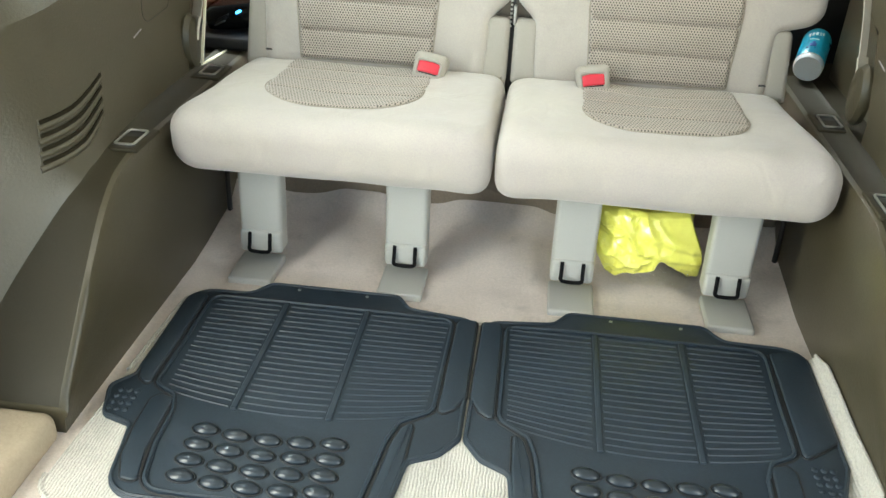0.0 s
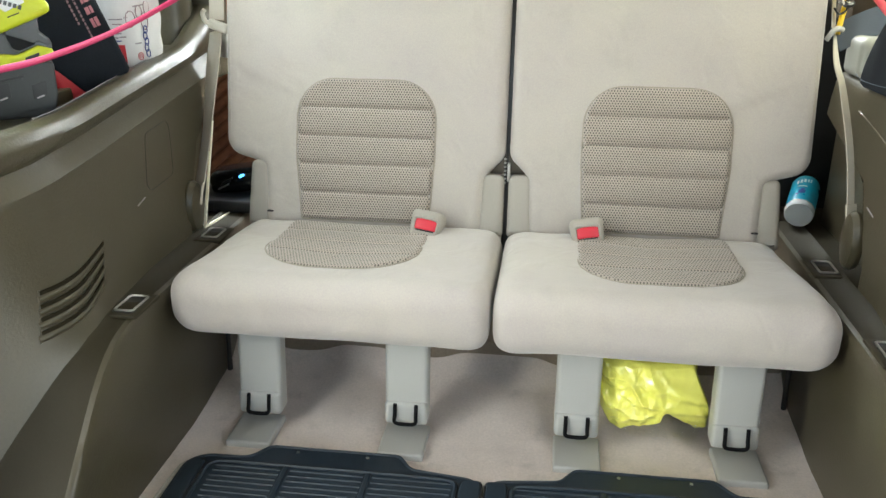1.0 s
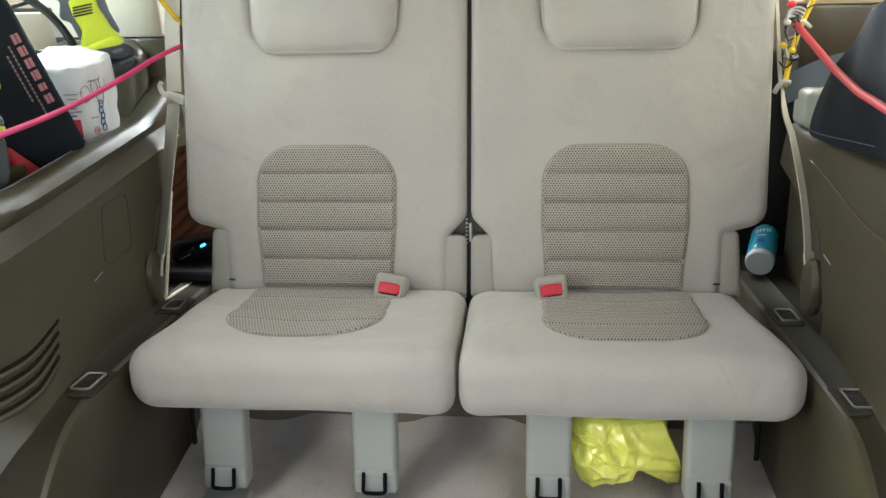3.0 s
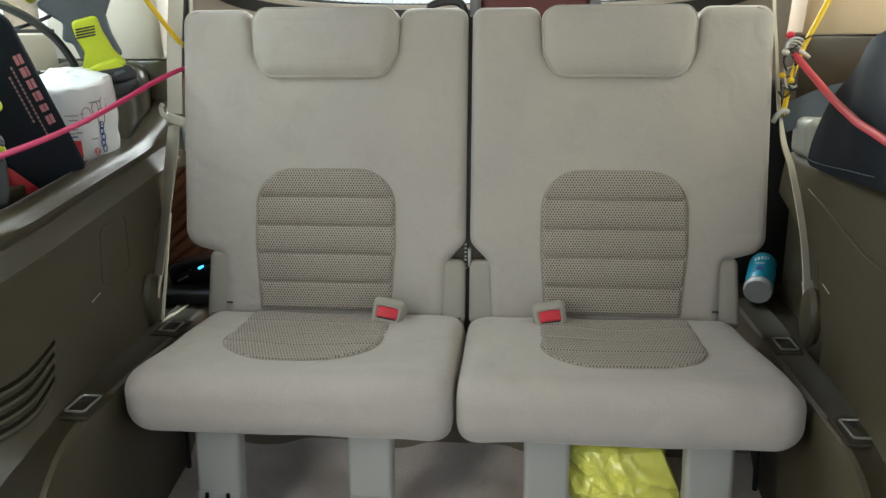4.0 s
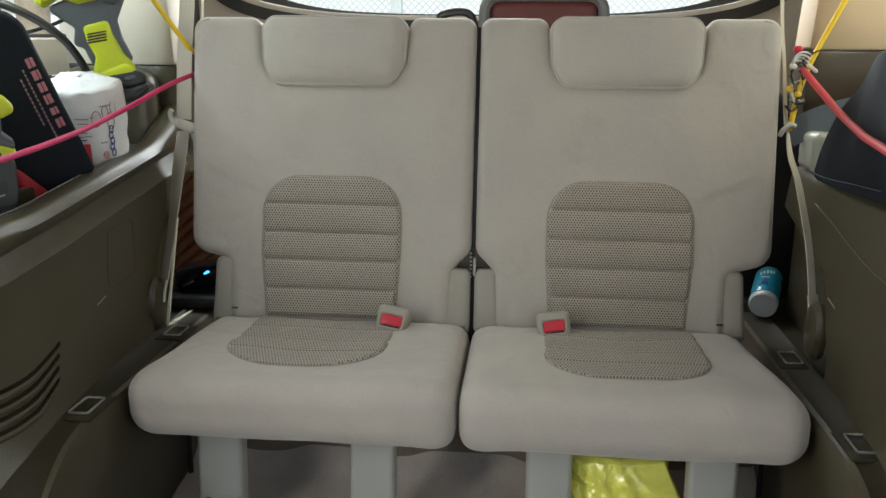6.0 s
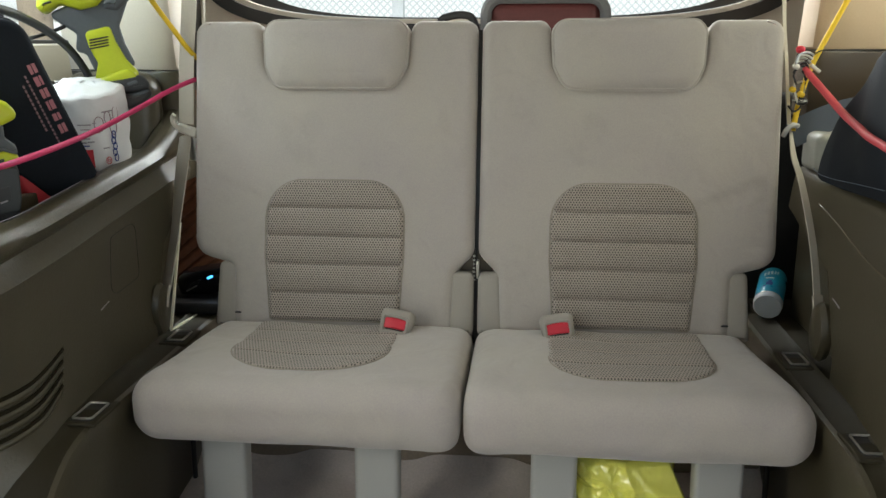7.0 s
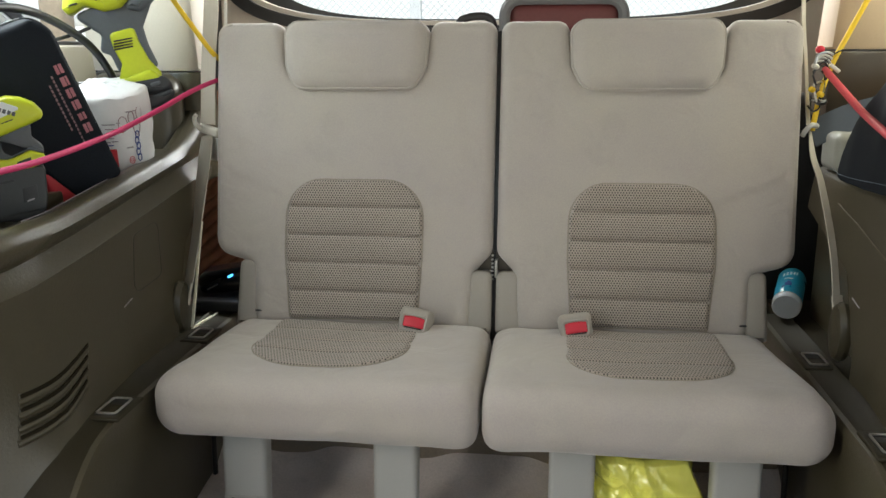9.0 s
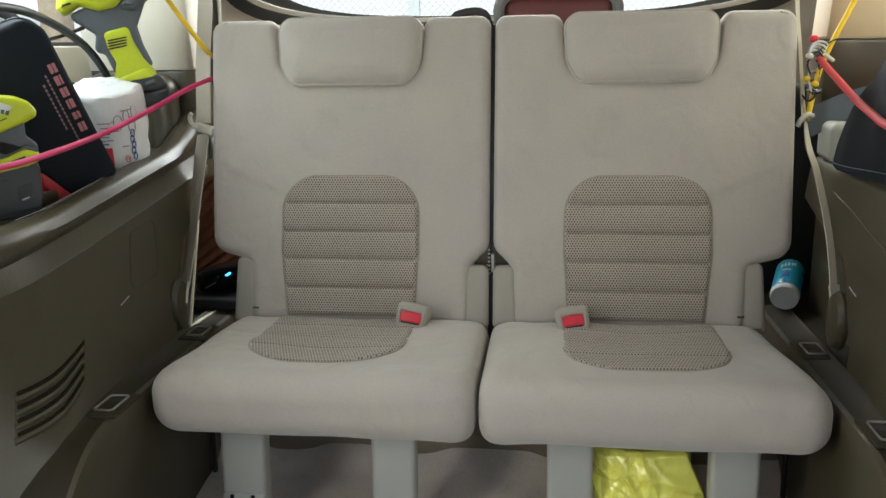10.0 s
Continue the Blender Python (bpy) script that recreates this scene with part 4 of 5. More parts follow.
for sg, seam in ((-1, 0.706), (1, 0.742)):
    plan = [Vector((sg * u, y)) for u, y in ((0.80, 0.495), (0.745, 0.485), (0.69, 0.472), (0.63, 0.458), (0.585, 0.452), (0.566, 0.458), (0.560, 0.470), (0.562, 0.53), (0.80, 0.56))]
    nm = "left" if sg < 0 else "right"
    pil = thing("pillar_" + nm, (sg * 0.68, 0.5, 0.5), "rear pillar trim, beige above and brown below", "pillar trim", kind="structure")
    part("lower_trim", prism(plan, 0.50 if sg < 0 else 0.625, seam - 0.0015), PANEL if sg < 0 else BROWN, pil, "brown lower trim")
    # the right trim's orange tint holds the warm light on that side
    part("upper_trim", prism(plan, seam + 0.0015, 1.20, -sg * -0.03), PILLAR if sg > 0 else SILL, pil, "beige upper trim")
    part("header", quad_box(*sorted((sg * 0.76, sg * 0.83)), -2.25, 0.56, 1.07, 1.22), HEADLINER, pil)
    part("middle_post", quad_box(*sorted((sg * 0.765, sg * 0.83)), -0.60, -0.48, 0.75, 1.09), PILLAR, pil)
    part("front_post", quad_box(*sorted((sg * 0.765, sg * 0.83)), -2.25, -1.75, 0.75, 1.09), PILLAR, pil)
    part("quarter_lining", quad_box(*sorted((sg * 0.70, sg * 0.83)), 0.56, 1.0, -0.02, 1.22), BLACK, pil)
    win = thing("window_" + nm, (sg * 0.80, -0.5, 0.76), "clear side window of the car", "window", kind="structure")
    for y0, y1 in ((-0.48, 0.50),):
        g = part("pane", quad_box(*sorted((sg * 0.798, sg * 0.802)), y0, y1, 0.755, 1.075, 0.0005), GLASS, win)
        g.visible_shadow = False
        part("seal", quad_box(*sorted((sg * 0.790, sg * 0.806)), y0, y1, 0.752, 0.762), BLACK, win)

solid("ceiling", quad_box(-0.83, 0.83, -2.25, 1.05, 1.20, 1.24), HEADLINER, "pale cloth headliner", "ceiling", kind="structure")
front = thing("wall_front", (0, -2.25, 0), "front bulkhead under the windscreen", "dashboard", kind="structure")
part("bulkhead", quad_box(-0.83, 0.83, -2.31, -2.25, -0.05, 0.66), PANEL, front)
part("header", quad_box(-0.83, 0.83, -2.31, -2.25, 1.12, 1.22), HEADLINER, front)


def ring_shape(k, wide=0.0):
    """The tail window's outline, k times its size."""
    out = []
    for i in range(96):
        w = 2 * math.pi * i / 96
        cx, sz = math.cos(w), math.sin(w)
        ex = 2 / 3.6
        out.append(((0.665 + k + wide) * math.copysign(abs(cx) ** ex, cx), 0.985 + (0.178 + k) * math.copysign(abs(sz) ** ex, sz)))
    return out


def ring_plate(inner, outer, y0, y1):
    verts, faces = [], []
    m = len(inner)
    for line, y in ((inner, y0), (outer, y0), (outer, y1), (inner, y1)):
        verts += [(x, y, z) for x, z in line]
    for a in range(4):
        b = (a + 1) % 4
        for k in range(m):
            faces.append((a * m + k, a * m + (k + 1) % m, b * m + (k + 1) % m, b * m + k))
    return verts, faces


tail = thing("wall_rear", (0, 0.97, 0), "tailgate with beige trim round its window", "tailgate", kind="structure")
far = []
for i in range(96):
    w = 2 * math.pi * i / 96
    k = min(0.83 / max(1e-6, abs(math.cos(w))), (0.26 if math.sin(w) > 0 else 1.03) / max(1e-6, abs(math.sin(w))))
    far.append((k * math.cos(w), 0.985 + k * math.sin(w)))
part("trim", ring_plate(ring_shape(0.034), far, 0.945, 1.02), SILL, tail, "pale beige tailgate trim")
part("gasket", ring_plate(ring_shape(0.009), ring_shape(0.036), 0.93, 1.0), BLACK, tail, "black rubber gasket")
part("glass_frame", ring_plate(ring_shape(-0.002), ring_shape(0.010), 0.950, 0.998), SILL, tail)
part("black_border", ring_plate(ring_shape(-0.006, -0.07), ring_shape(-0.003), 0.972, 0.978), BLACK, tail, "black border of the tail window")
g = part("pane", ring_plate(ring_shape(-0.17), ring_shape(0.0), 0.984, 0.988), GLASS, tail)
g.visible_shadow = False

# tan carpeted sills in front of the side ledges
for sg in (-1, 1):
    nm = "left" if sg < 0 else "right"
    x0, x1 = sorted((sg * 0.492, sg * 0.76))
    solid("trim_sill_" + nm, rbox(((x0 + x1) / 2, -0.72, 0.012), (x1 - x0, 0.70, 0.048), 0.018, 4, 6), TAN, "tan carpeted sill beside the rug", "sill", kind="structure")


# ---- seat belts ----
belt = thing("seat_belt", (-0.50, 0.33, 0.27), "cream webbing seat belt hanging beside the seat", "seat belt", "seat belts")
d1, d2 = (0.92, -0.25, 0), (0.75, -0.6, 0.1)
part("upper_webbing", ribbon([(-0.514, 0.43, 1.10), (-0.508, 0.40, 0.86), (-0.519, 0.39, 0.72), (-0.525, 0.385, 0.615)], [d1, d1, d1, d1], 0.031, 0.0016), BELT, belt)
part("spare_webbing", ribbon([(-0.500, 0.47, 1.10), (-0.500, 0.45, 0.86), (-0.506, 0.44, 0.72), (-0.512, 0.43, 0.60)], [(0.5, -0.8, 0)] * 4, 0.024, 0.0016), BELT, belt)
part("lower_webbing", ribbon([(-0.528, 0.385, 0.595), (-0.531, 0.36, 0.53), (-0.534, 0.32, 0.43), (-0.533, 0.265, 0.343)], [d2, d2, (0.6, -0.75, 0), (0.6, -0.75, 0)], 0.042, 0.0016), BELT, belt)
part("webbing_end", ribbon([(-0.531, 0.266, 0.352), (-0.534, 0.262, 0.335), (-0.536, 0.258, 0.315)], [(0.6, -0.75, 0)] * 3, 0.036, 0.004), BELT, belt)
tongue = part("tongue", rbox((-0.519, 0.375, 0.605), (0.042, 0.012, 0.017), 0.005, 3, 1, None, euler(0, 14, -18)), BELTTIP, belt, "ivory plastic belt tongue")
part("hook", tube([(-0.533, 0.371, 0.607), (-0.541, 0.368, 0.617), (-0.542, 0.366, 0.628), (-0.538, 0.365, 0.633)], 0.0042, 8, 5), BELTTIP, tongue)
part("blade", rbox((-0.512, 0.374, 0.572), (0.018, 0.004, 0.042), 0.0015, 2, 1, None, euler(0, 6, -15)), CHROME, tongue, "steel tongue blade")
part("anchor_boot", lathe([(0.001, 0.0), (0.03, 0.0), (0.032, 0.008), (0.028, 0.016), (0.012, 0.02), (0.001, 0.0205)], 20, Matrix.Translation((-0.546, 0.245, 0.312)) @ euler(0, 90, 0).to_4x4() @ Matrix.Diagonal((1.5, 0.95, 1, 1))), PANEL, belt, "brown moulded anchor cover")

belt = thing("seat_belt", (0.53, 0.33, 0.3), "cream webbing seat belt twisted at its guide", "seat belt", "seat belts")
e2 = (0.45, 0.9, 0)
part("upper_webbing", ribbon([(0.500, 0.44, 1.10), (0.503, 0.43, 0.84), (0.511, 0.41, 0.72), (0.519, 0.39, 0.62)], [(0.42, 0.9, 0)] * 4, 0.034, 0.0016), BELT, belt)
part("lower_webbing", ribbon([(0.521, 0.385, 0.612), (0.523, 0.36, 0.57), (0.532, 0.335, 0.53), (0.541, 0.28, 0.44), (0.547, 0.25, 0.352)], [e2, (0.8, 0.6, 0), (0.8, 0.5, 0.1), (0.9, 0.4, 0), (0.9, 0.35, 0)], 0.013, 0.0018), BELT, belt)
part("webbing_end", ribbon([(0.546, 0.252, 0.365), (0.548, 0.248, 0.347), (0.549, 0.245, 0.328)], [(0.9, 0.35, 0)] * 3, 0.018, 0.004), BELT, belt)
part("belt_guide", tube([(0.506, 0.374, 0.604), (0.510, 0.370, 0.614), (0.519, 0.372, 0.622), (0.530, 0.380, 0.620)], 0.0046, 8, 5), SEATPLASTIC, belt, "grey plastic belt guide")
part("anchor_boot", lathe([(0.001, 0.0), (0.03, 0.0), (0.032, 0.008), (0.028, 0.016), (0.012, 0.02), (0.001, 0.0205)], 20, Matrix.Translation((0.546, 0.200, 0.322)) @ euler(0, -90, 0).to_4x4() @ Matrix.Diagonal((1.5, 0.95, 1, 1))), PANEL, belt, "brown moulded anchor cover")


# ---- things on the left shelf ----
def frame_of(center, up, face):
    """Axes for a thing: z along up, -y towards face."""
    z = Vector(up).normalized()
    f = Vector(face)
    f = (f - z * f.dot(z)).normalized()
    x = (-f).cross(z)
    return Matrix.Translation(center) @ Matrix((x, -f, z)).transposed().to_4x4()


def local(m, shape):
    return moved(shape, m)


case = thing("zip_case", (-0.63, 0.09, 0.535), "black hard zip case with pink lettering leaning on the shelf", "case")
cm = frame_of((-0.576, 0.157, 0.557), (-0.050, -0.081, 0.233), (0.70, -0.72, -0.1)) @ Matrix.Scale(1.03, 4)
shell_line = rounded([(0, 0), (0, 0.252), (-0.125, 0.252), (-0.116, 0.085), (-0.072, -0.014)], [0.010, 0.032, 0.032, 0.03, 0.016], 6)
part("shell", local(cm, slab(shell_line, 0.060, 0.009, lambda x, s, n: Vector((x, -n, s)), 5, 0.012)), NAVY, case)
part("zip", local(cm, tube([(p.x, 0.038, p.y) for p in inset(shell_line, -0.0005)], 0.0020, 6, 1, False, True)), BLACK, case)
part("red_base", local(cm, rbox((-0.078, 0.024, 0.013), (0.058, 0.044, 0.082), 0.010, 4, 1)), REDPRINT, case, "red lining showing at the lower corner")
for k, cut in enumerate((0.5, 0.36, 0.5, 0.62, 0.42, 0.5)):
    z, size, wide = 0.178 - 0.0182 * k, 0.0135 if k != 4 else 0.0105, 0.0118
    for at_x, w in ((-0.0165 + wide * (1 - cut) / 2, wide * cut - 0.0012), (-0.0165 - wide * cut / 2, wide * (1 - cut) - 0.0012)):
        part("print_block", local(cm, rbox((at_x, -0.0002, z), (w, 0.0012, size), 0.0003, 1)), PINKTXT, case)
for x, l, z, n in ((-0.030, 0.112, 0.118, 18), (-0.038, 0.072, 0.127, 11)):
    for k in range(n):
        part("print_line", local(cm, rbox((x, -0.0002, z + l * (0.5 - (k + 0.5) / n)), (0.0026, 0.0012, l / n * 0.7), 0.0003, 1)), DIMTXT, case)

roll = thing("toilet_roll", (-0.636, 0.262, 0.554), "paper-wrapped toilet roll with red and grey print", "toilet roll")
rm = Matrix.Translation((-0.638, 0.272, 0.5600)) @ euler(11, 3, 0).to_4x4()


def crumple(shape, amount=0.0019):
    out = []
    for v in shape[0]:
        v = Vector(v)
        k = amount * (1 + 1.5 * max(0, v.z - 0.085) / 0.03)
        k *= 1 + 0.9 * abs(noise.noise(v * 110))
        out.append(v + Vector((noise.noise(v * 45), noise.noise(v * 45 + Vector((9, 0, 0))), 0.8 * noise.noise(v * 45 + Vector((0, 7, 0))))) * k)
    return out, shape[1]


prof = [(0.002, 0.0), (0.042, 0.0), (0.050, 0.004), (0.0525, 0.02), (0.054, 0.05), (0.0555, 0.08), (0.0558, 0.102), (0.0545, 0.109), (0.050, 0.1145), (0.041, 0.118), (0.029, 0.1205), (0.018, 0.1215), (0.0135, 0.1195), (0.012, 0.1165), (0.009, 0.116), (0.001, 0.1155)]
part("wrapper", local(rm, crumple(lathe([(r0 + (r1 - r0) * f, z0 + (z1 - z0) * f) for (r0, z0), (r1, z1) in zip(prof, prof[1:]) for f in (0, 0.34, 0.67)] + prof[-1:], 64))), PAPER, roll)


def on_roll(a0, a1, z0, z1, r=0.0532):
    verts, faces = [], []
    n = 6
    for z in (z0, z1):
        for rr in (r - 0.001, r + 0.0006):
            for i in range(n + 1):
                w = radians(a0 + (a1 - a0) * i / n)
                verts.append((rr * math.cos(w), rr * math.sin(w), z))
    k = n + 1
    for i in range(n):
        faces += [(k + i, k + i + 1, 3 * k + i + 1, 3 * k + i), (i, i + 1, k + i + 1, k + i), (2 * k + i, 2 * k + i + 1, 3 * k + i + 1, 3 * k + i), (i, i + 1, 2 * k + i + 1, 2 * k + i)]
    return verts, faces


# the side that faces the cabin lies round -62 degrees
part("red_block", local(rm, on_roll(-88, -66, 0.010, 0.036, 0.0545)), REDPRINT, roll, "red printed block")
for a0, a1, z0, z1, m in ((-86, -74, 0.046, 0.0475, GREYTXT), (-72, -62, 0.047, 0.0485, GREYTXT), (-84, -68, 0.052, 0.0535, GREYTXT), (-84, -64, 0.072, 0.0735, GREYTXT), (-62, -56, 0.074, 0.0750, GREYTXT),
                          (-86, -70, 0.0415, 0.0428, BLUEPRINT), (-84, -66, 0.0565, 0.0575, BLUEPRINT), (-60, -52, 0.060, 0.0610, REDPRINT), (-80, -66, 0.0655, 0.0665, DIMTXT), (-50, -40, 0.036, 0.0375, GREYTXT), (-46, -28, 0.088, 0.0895, GREYTXT), (-86, -80, 0.020, 0.028, WHITETXT), (-78, -76.5, 0.020, 0.028, WHITETXT)):
    part("print_bar", local(rm, on_roll(a0, a1, z0, z1, 0.0562 if m is WHITETXT else 0.0558)), m, roll)
for a, z, ra, rz in ((-52, 0.072, 7, 0.011), (-38, 0.080, 5, 0.009), (-30, 0.066, 6, 0.012), (-44, 0.018, 4, 0.005), (-44, 0.018, 2, 0.002), (-24, 0.084, 5, 0.010)):
    curl = [(0.0560 * math.cos(radians(a + ra * math.cos(w))), 0.0560 * math.sin(radians(a + ra * math.cos(w))), z + rz * math.sin(w)) for w in [i * math.pi / 10 for i in range(20)]]
    part("print_curl", local(rm, tube(curl, 0.0006, 5, 1, False, True)), REDPRINT if z < 0.03 else DIMTXT, roll)
for k in range(5):
    a, z = -31 - 1.5 * (k % 2), 0.020 + 0.0085 * k
    curl = [(0.0562 * math.cos(radians(a + 3.2 * math.cos(w))), 0.0562 * math.sin(radians(a + 3.2 * math.cos(w))), z + 0.0055 * math.sin(w)) for w in [i * math.pi / 8 for i in range(16)]]
    part("print_curl", local(rm, tube(curl, 0.0008, 5, 1, False, True)), BLUEPRINT, roll)

# the shelf's rear end, rounded where it turns up into the pillar
end = rbox((-0.680, 0.432, 0.612), (0.176, 0.075, 0.186), 0.036, 6, 4, lambda v: Vector((v.x, v.y - 0.016 * max(0.0, -v.z / 0.093) ** 3, v.z)))
part("shelf_end", end, PANEL, left, "smooth brown shoulder at the shelf's rear end")

drill = thing("cordless_drill", (-0.63, 0.375, 0.648), "lime green and grey cordless drill standing on its battery", "power drill")
dm = frame_of((-0.619, 0.302, 0.765), (0.0, 0.02, 1.0), (0.70, -1.40, 0.0))


def cutout(points, thick, front, r=0.006, round_by=0.008):
    """A rounded plate cut to a side outline, in half millimetres from the drill's middle; front: how far it stands proud."""
    pts = [((x - 470) * 0.0005, (150 - y) * 0.0005) for x, y in points]
    area = sum(p[0] * q[1] - q[0] * p[1] for p, q in zip(pts, pts[1:] + pts[:1]))
    line = rounded(pts if area > 0 else pts[::-1], round_by, 4)
    return slab(line, thick, r, lambda x, s, n: dm @ Vector((x, -n - front, s)), 4, r)


part("body", cutout([(296, 80), (400, 36), (556, 10), (516, 112), (530, 170), (562, 245), (430, 262), (408, 205), (376, 195), (384, 140)], 0.042, 0.021), TOOLGREY, drill, "slate grey rubber body")
part("grip", cutout([(406, 134), (486, 112), (500, 160), (528, 218), (566, 262), (560, 285), (445, 300), (428, 284), (440, 232), (418, 186)], 0.050, 0.025, 0.005), LIME, drill, "lime green ribbed grip")
part("motor_housing", cutout([(270, 60), (282, 8), (322, -40), (540, -70), (500, 0), (452, 52), (400, 66), (340, 48), (292, 82)], 0.066, 0.033, 0.012), LIME, drill, "lime green motor housing")
part("rear_cap", cutout([(540, -70), (590, -60), (560, 20), (512, 66), (450, 54), (500, 0)], 0.060, 0.029, 0.010), TOOLGREY, drill, "slate grey rear cap")
part("foot", cutout([(424, 292), (470, 270), (530, 250), (556, 266), (566, 290), (535, 298), (440, 308)], 0.066, 0.033, 0.006), LIME, drill, "lime green foot")
part("battery_cover", cutout([(430, 296), (520, 280), (572, 270), (592, 288), (596, 318), (560, 330), (440, 336)], 0.072, 0.036, 0.008, 0.012), TOOLDARK, drill, "charcoal battery cover")
part("battery", cutout([(430, 325), (540, 330), (596, 312), (604, 336), (570, 366), (500, 392), (430, 390)], 0.078, 0.039, 0.008), TOOLDARK, drill, "charcoal battery pack")
part("battery_latch", cutout([(522, 296), (556, 286), (560, 298), (526, 310)], 0.01, 0.037, 0.002, 0.003), TOOLGREY, drill)
for k in range(4):
    part("grip_groove", cutout([(418, 158 + 9 * k), (478, 146 + 9 * k), (480, 150 + 9 * k), (420, 163 + 9 * k)], 0.003, 0.0258, 0.0006, 0.001), BLACK, drill)
for x, y in ((306, 44), (386, 24), (440, 10)):
    part("cooling_slot", cutout([(x - 14, y + 4), (x + 12, y - 4), (x + 14, y + 2), (x - 12, y + 9)], 0.003, 0.034, 0.0006, 0.001), BLACK, drill)

tool = thing("battery_light", (-0.61, -0.10, 0.528), "lime green and charcoal battery work tool standing on the shelf", "power tool")
tm = frame_of((-0.627, -0.023, 0.6045), (0, 0, 1), (0.68, -0.99, 0)) @ Matrix.Diagonal((1.07, 0.75, 1.07, 1))


def tool_plate(points, thick, front, r=0.004, round_by=0.006):
    """A rounded plate cut to the tool's side outline, in units of its own; front: how far it stands proud."""
    pts = [((x - 40) * 0.00064, (270 - y) * 0.00071) for x, y in points]
    area = sum(p[0] * q[1] - q[0] * p[1] for p, q in zip(pts, pts[1:] + pts[:1]))
    line = rounded(pts if area > 0 else pts[::-1], round_by, 4)
    return local(tm, slab(line, thick, r, lambda x, s, n: Vector((x, -n - front, s)), 4, r))


part("battery", tool_plate([(-70, 296), (60, 284), (82, 286), (81, 345), (76, 366), (-70, 386)], 0.080, 0.0), TOOLMID, tool, "dark slate battery pack")
part("battery_base", tool_plate([(-70, 358), (75, 346), (76, 366), (66, 382), (-70, 384)], 0.078, -0.001), TOOLDARK, tool, "charcoal battery base")
for x0 in (36, -30):
    lab = part("battery_label", tool_plate([(x0, 324), (x0 + 27, 317), (x0 + 27, 344), (x0, 351)], 0.004, 0.0008, 0.001, 0.002), TOOLDARK, tool)
    part("label_print", tool_plate([(x0 + 6, 346), (x0 + 20, 342), (x0 + 20, 345), (x0 + 6, 349)], 0.002, 0.0016, 0.0003, 0.0004), GREYTXT, lab)
part("battery_ridge", tool_plate([(-70, 318), (25, 306), (25, 311), (-70, 323)], 0.004, 0.0010, 0.001, 0.001), TOOLDARK, tool)
part("collar", tool_plate([(-70, 262), (16, 272), (30, 268), (58, 256), (84, 264), (86, 278), (60, 288), (-70, 312)], 0.078, 0.001), LIME, tool, "lime green collar")
part("collar_print", tool_plate([(32, 276), (58, 268), (58, 274), (32, 283)], 0.002, 0.0016, 0.0003, 0.0006), TOOLDARK, tool)
part("neck", tool_plate([(-70, 225), (64, 195), (64, 236), (86, 254), (80, 266), (-70, 285)], 0.060, -0.012), TOOLGREY, tool, "slate grey waisted neck")
part("neck_edge", tool_plate([(0, 234), (10, 262), (24, 268), (56, 256), (82, 264), (84, 258), (60, 249), (24, 262), (14, 257), (5, 232)], 0.050, -0.004, 0.002, 0.002), TOOLGREY, tool)
part("head", tool_plate([(-70, 188), (-10, 172), (26, 161), (52, 164), (76, 174), (89, 188), (87, 200), (66, 209), (0, 233), (-70, 256)], 0.078, 0.001, 0.008, 0.008), LIME, tool, "lime green head")
badge = part("head_badge", tool_plate([(-14, 180), (18, 169), (50, 181), (10, 198)], 0.003, 0.0022, 0.0006, 0.002), CANCAP, tool, "pale badge")
for k in range(5):
    x0, y0 = 3 + 8.0 * k, 176 + 2.5 * k
    part("badge_print", tool_plate([(x0, y0), (x0 + 5.5, y0 + 2), (x0 + 2.5, y0 + 9), (x0 - 3, y0 + 7)], 0.002, 0.0034, 0.0003, 0.0005), TOOLGREY, badge)
part("head_print", tool_plate([(12, 206), (34, 199), (34, 201), (12, 208)], 0.002, 0.0016, 0.0003, 0.0003), TOOLDARK, tool)

roll.scale = (1.05, 1.05, 1.14)

solid("cable", tube([(-0.70, -0.12, 0.76), (-0.66, -0.02, 0.800), (-0.655, 0.07, 0.803), (-0.66, 0.169, 0.784), (-0.66, 0.243, 0.755), (-0.66, 0.29, 0.722), (-0.66, 0.315, 0.69), (-0.68, 0.33, 0.66)], 0.0065, 10, 8), BLACKCABLE, "thick black cable looping over the case", "cable")
solid("cable", tube([(-0.69, 0.10, 0.756), (-0.68, 0.17, 0.762), (-0.67, 0.22, 0.772), (-0.66, 0.25, 0.782)], 0.003, 8, 8), BLACKCABLE, "thin black cable behind the drill", "cable")
solid("bungee_cord", tube([(-0.62, -0.62, 0.64), (-0.575, -0.35, 0.614), (-0.560, -0.17, 0.609), (-0.553, -0.054, 0.6145), (-0.548, 0.085, 0.629), (-0.538, 0.20, 0.650), (-0.520, 0.30, 0.676), (-0.508, 0.36, 0.689), (-0.503, 0.43, 0.697)], 0.0041, 10, 8), PINKCORD, "pink elastic cord stretched along the shelf", "bungee cord", "elastic cords")
solid("bungee_cord", tube([(-0.62, 0.33, 0.94), (-0.556, 0.345, 0.830), (-0.526, 0.36, 0.779), (-0.507, 0.385, 0.740), (-0.502, 0.43, 0.722)], 0.0045, 10, 8), YELLOWCORD, "yellow elastic cord hooked behind the seat", "bungee cord", "elastic cords")


# ---- things beside and behind the right seat ----
jb = thing("jacket", (0.66, 0.22, 0.55), "dark navy nylon jacket slung over the side trim", "jacket")


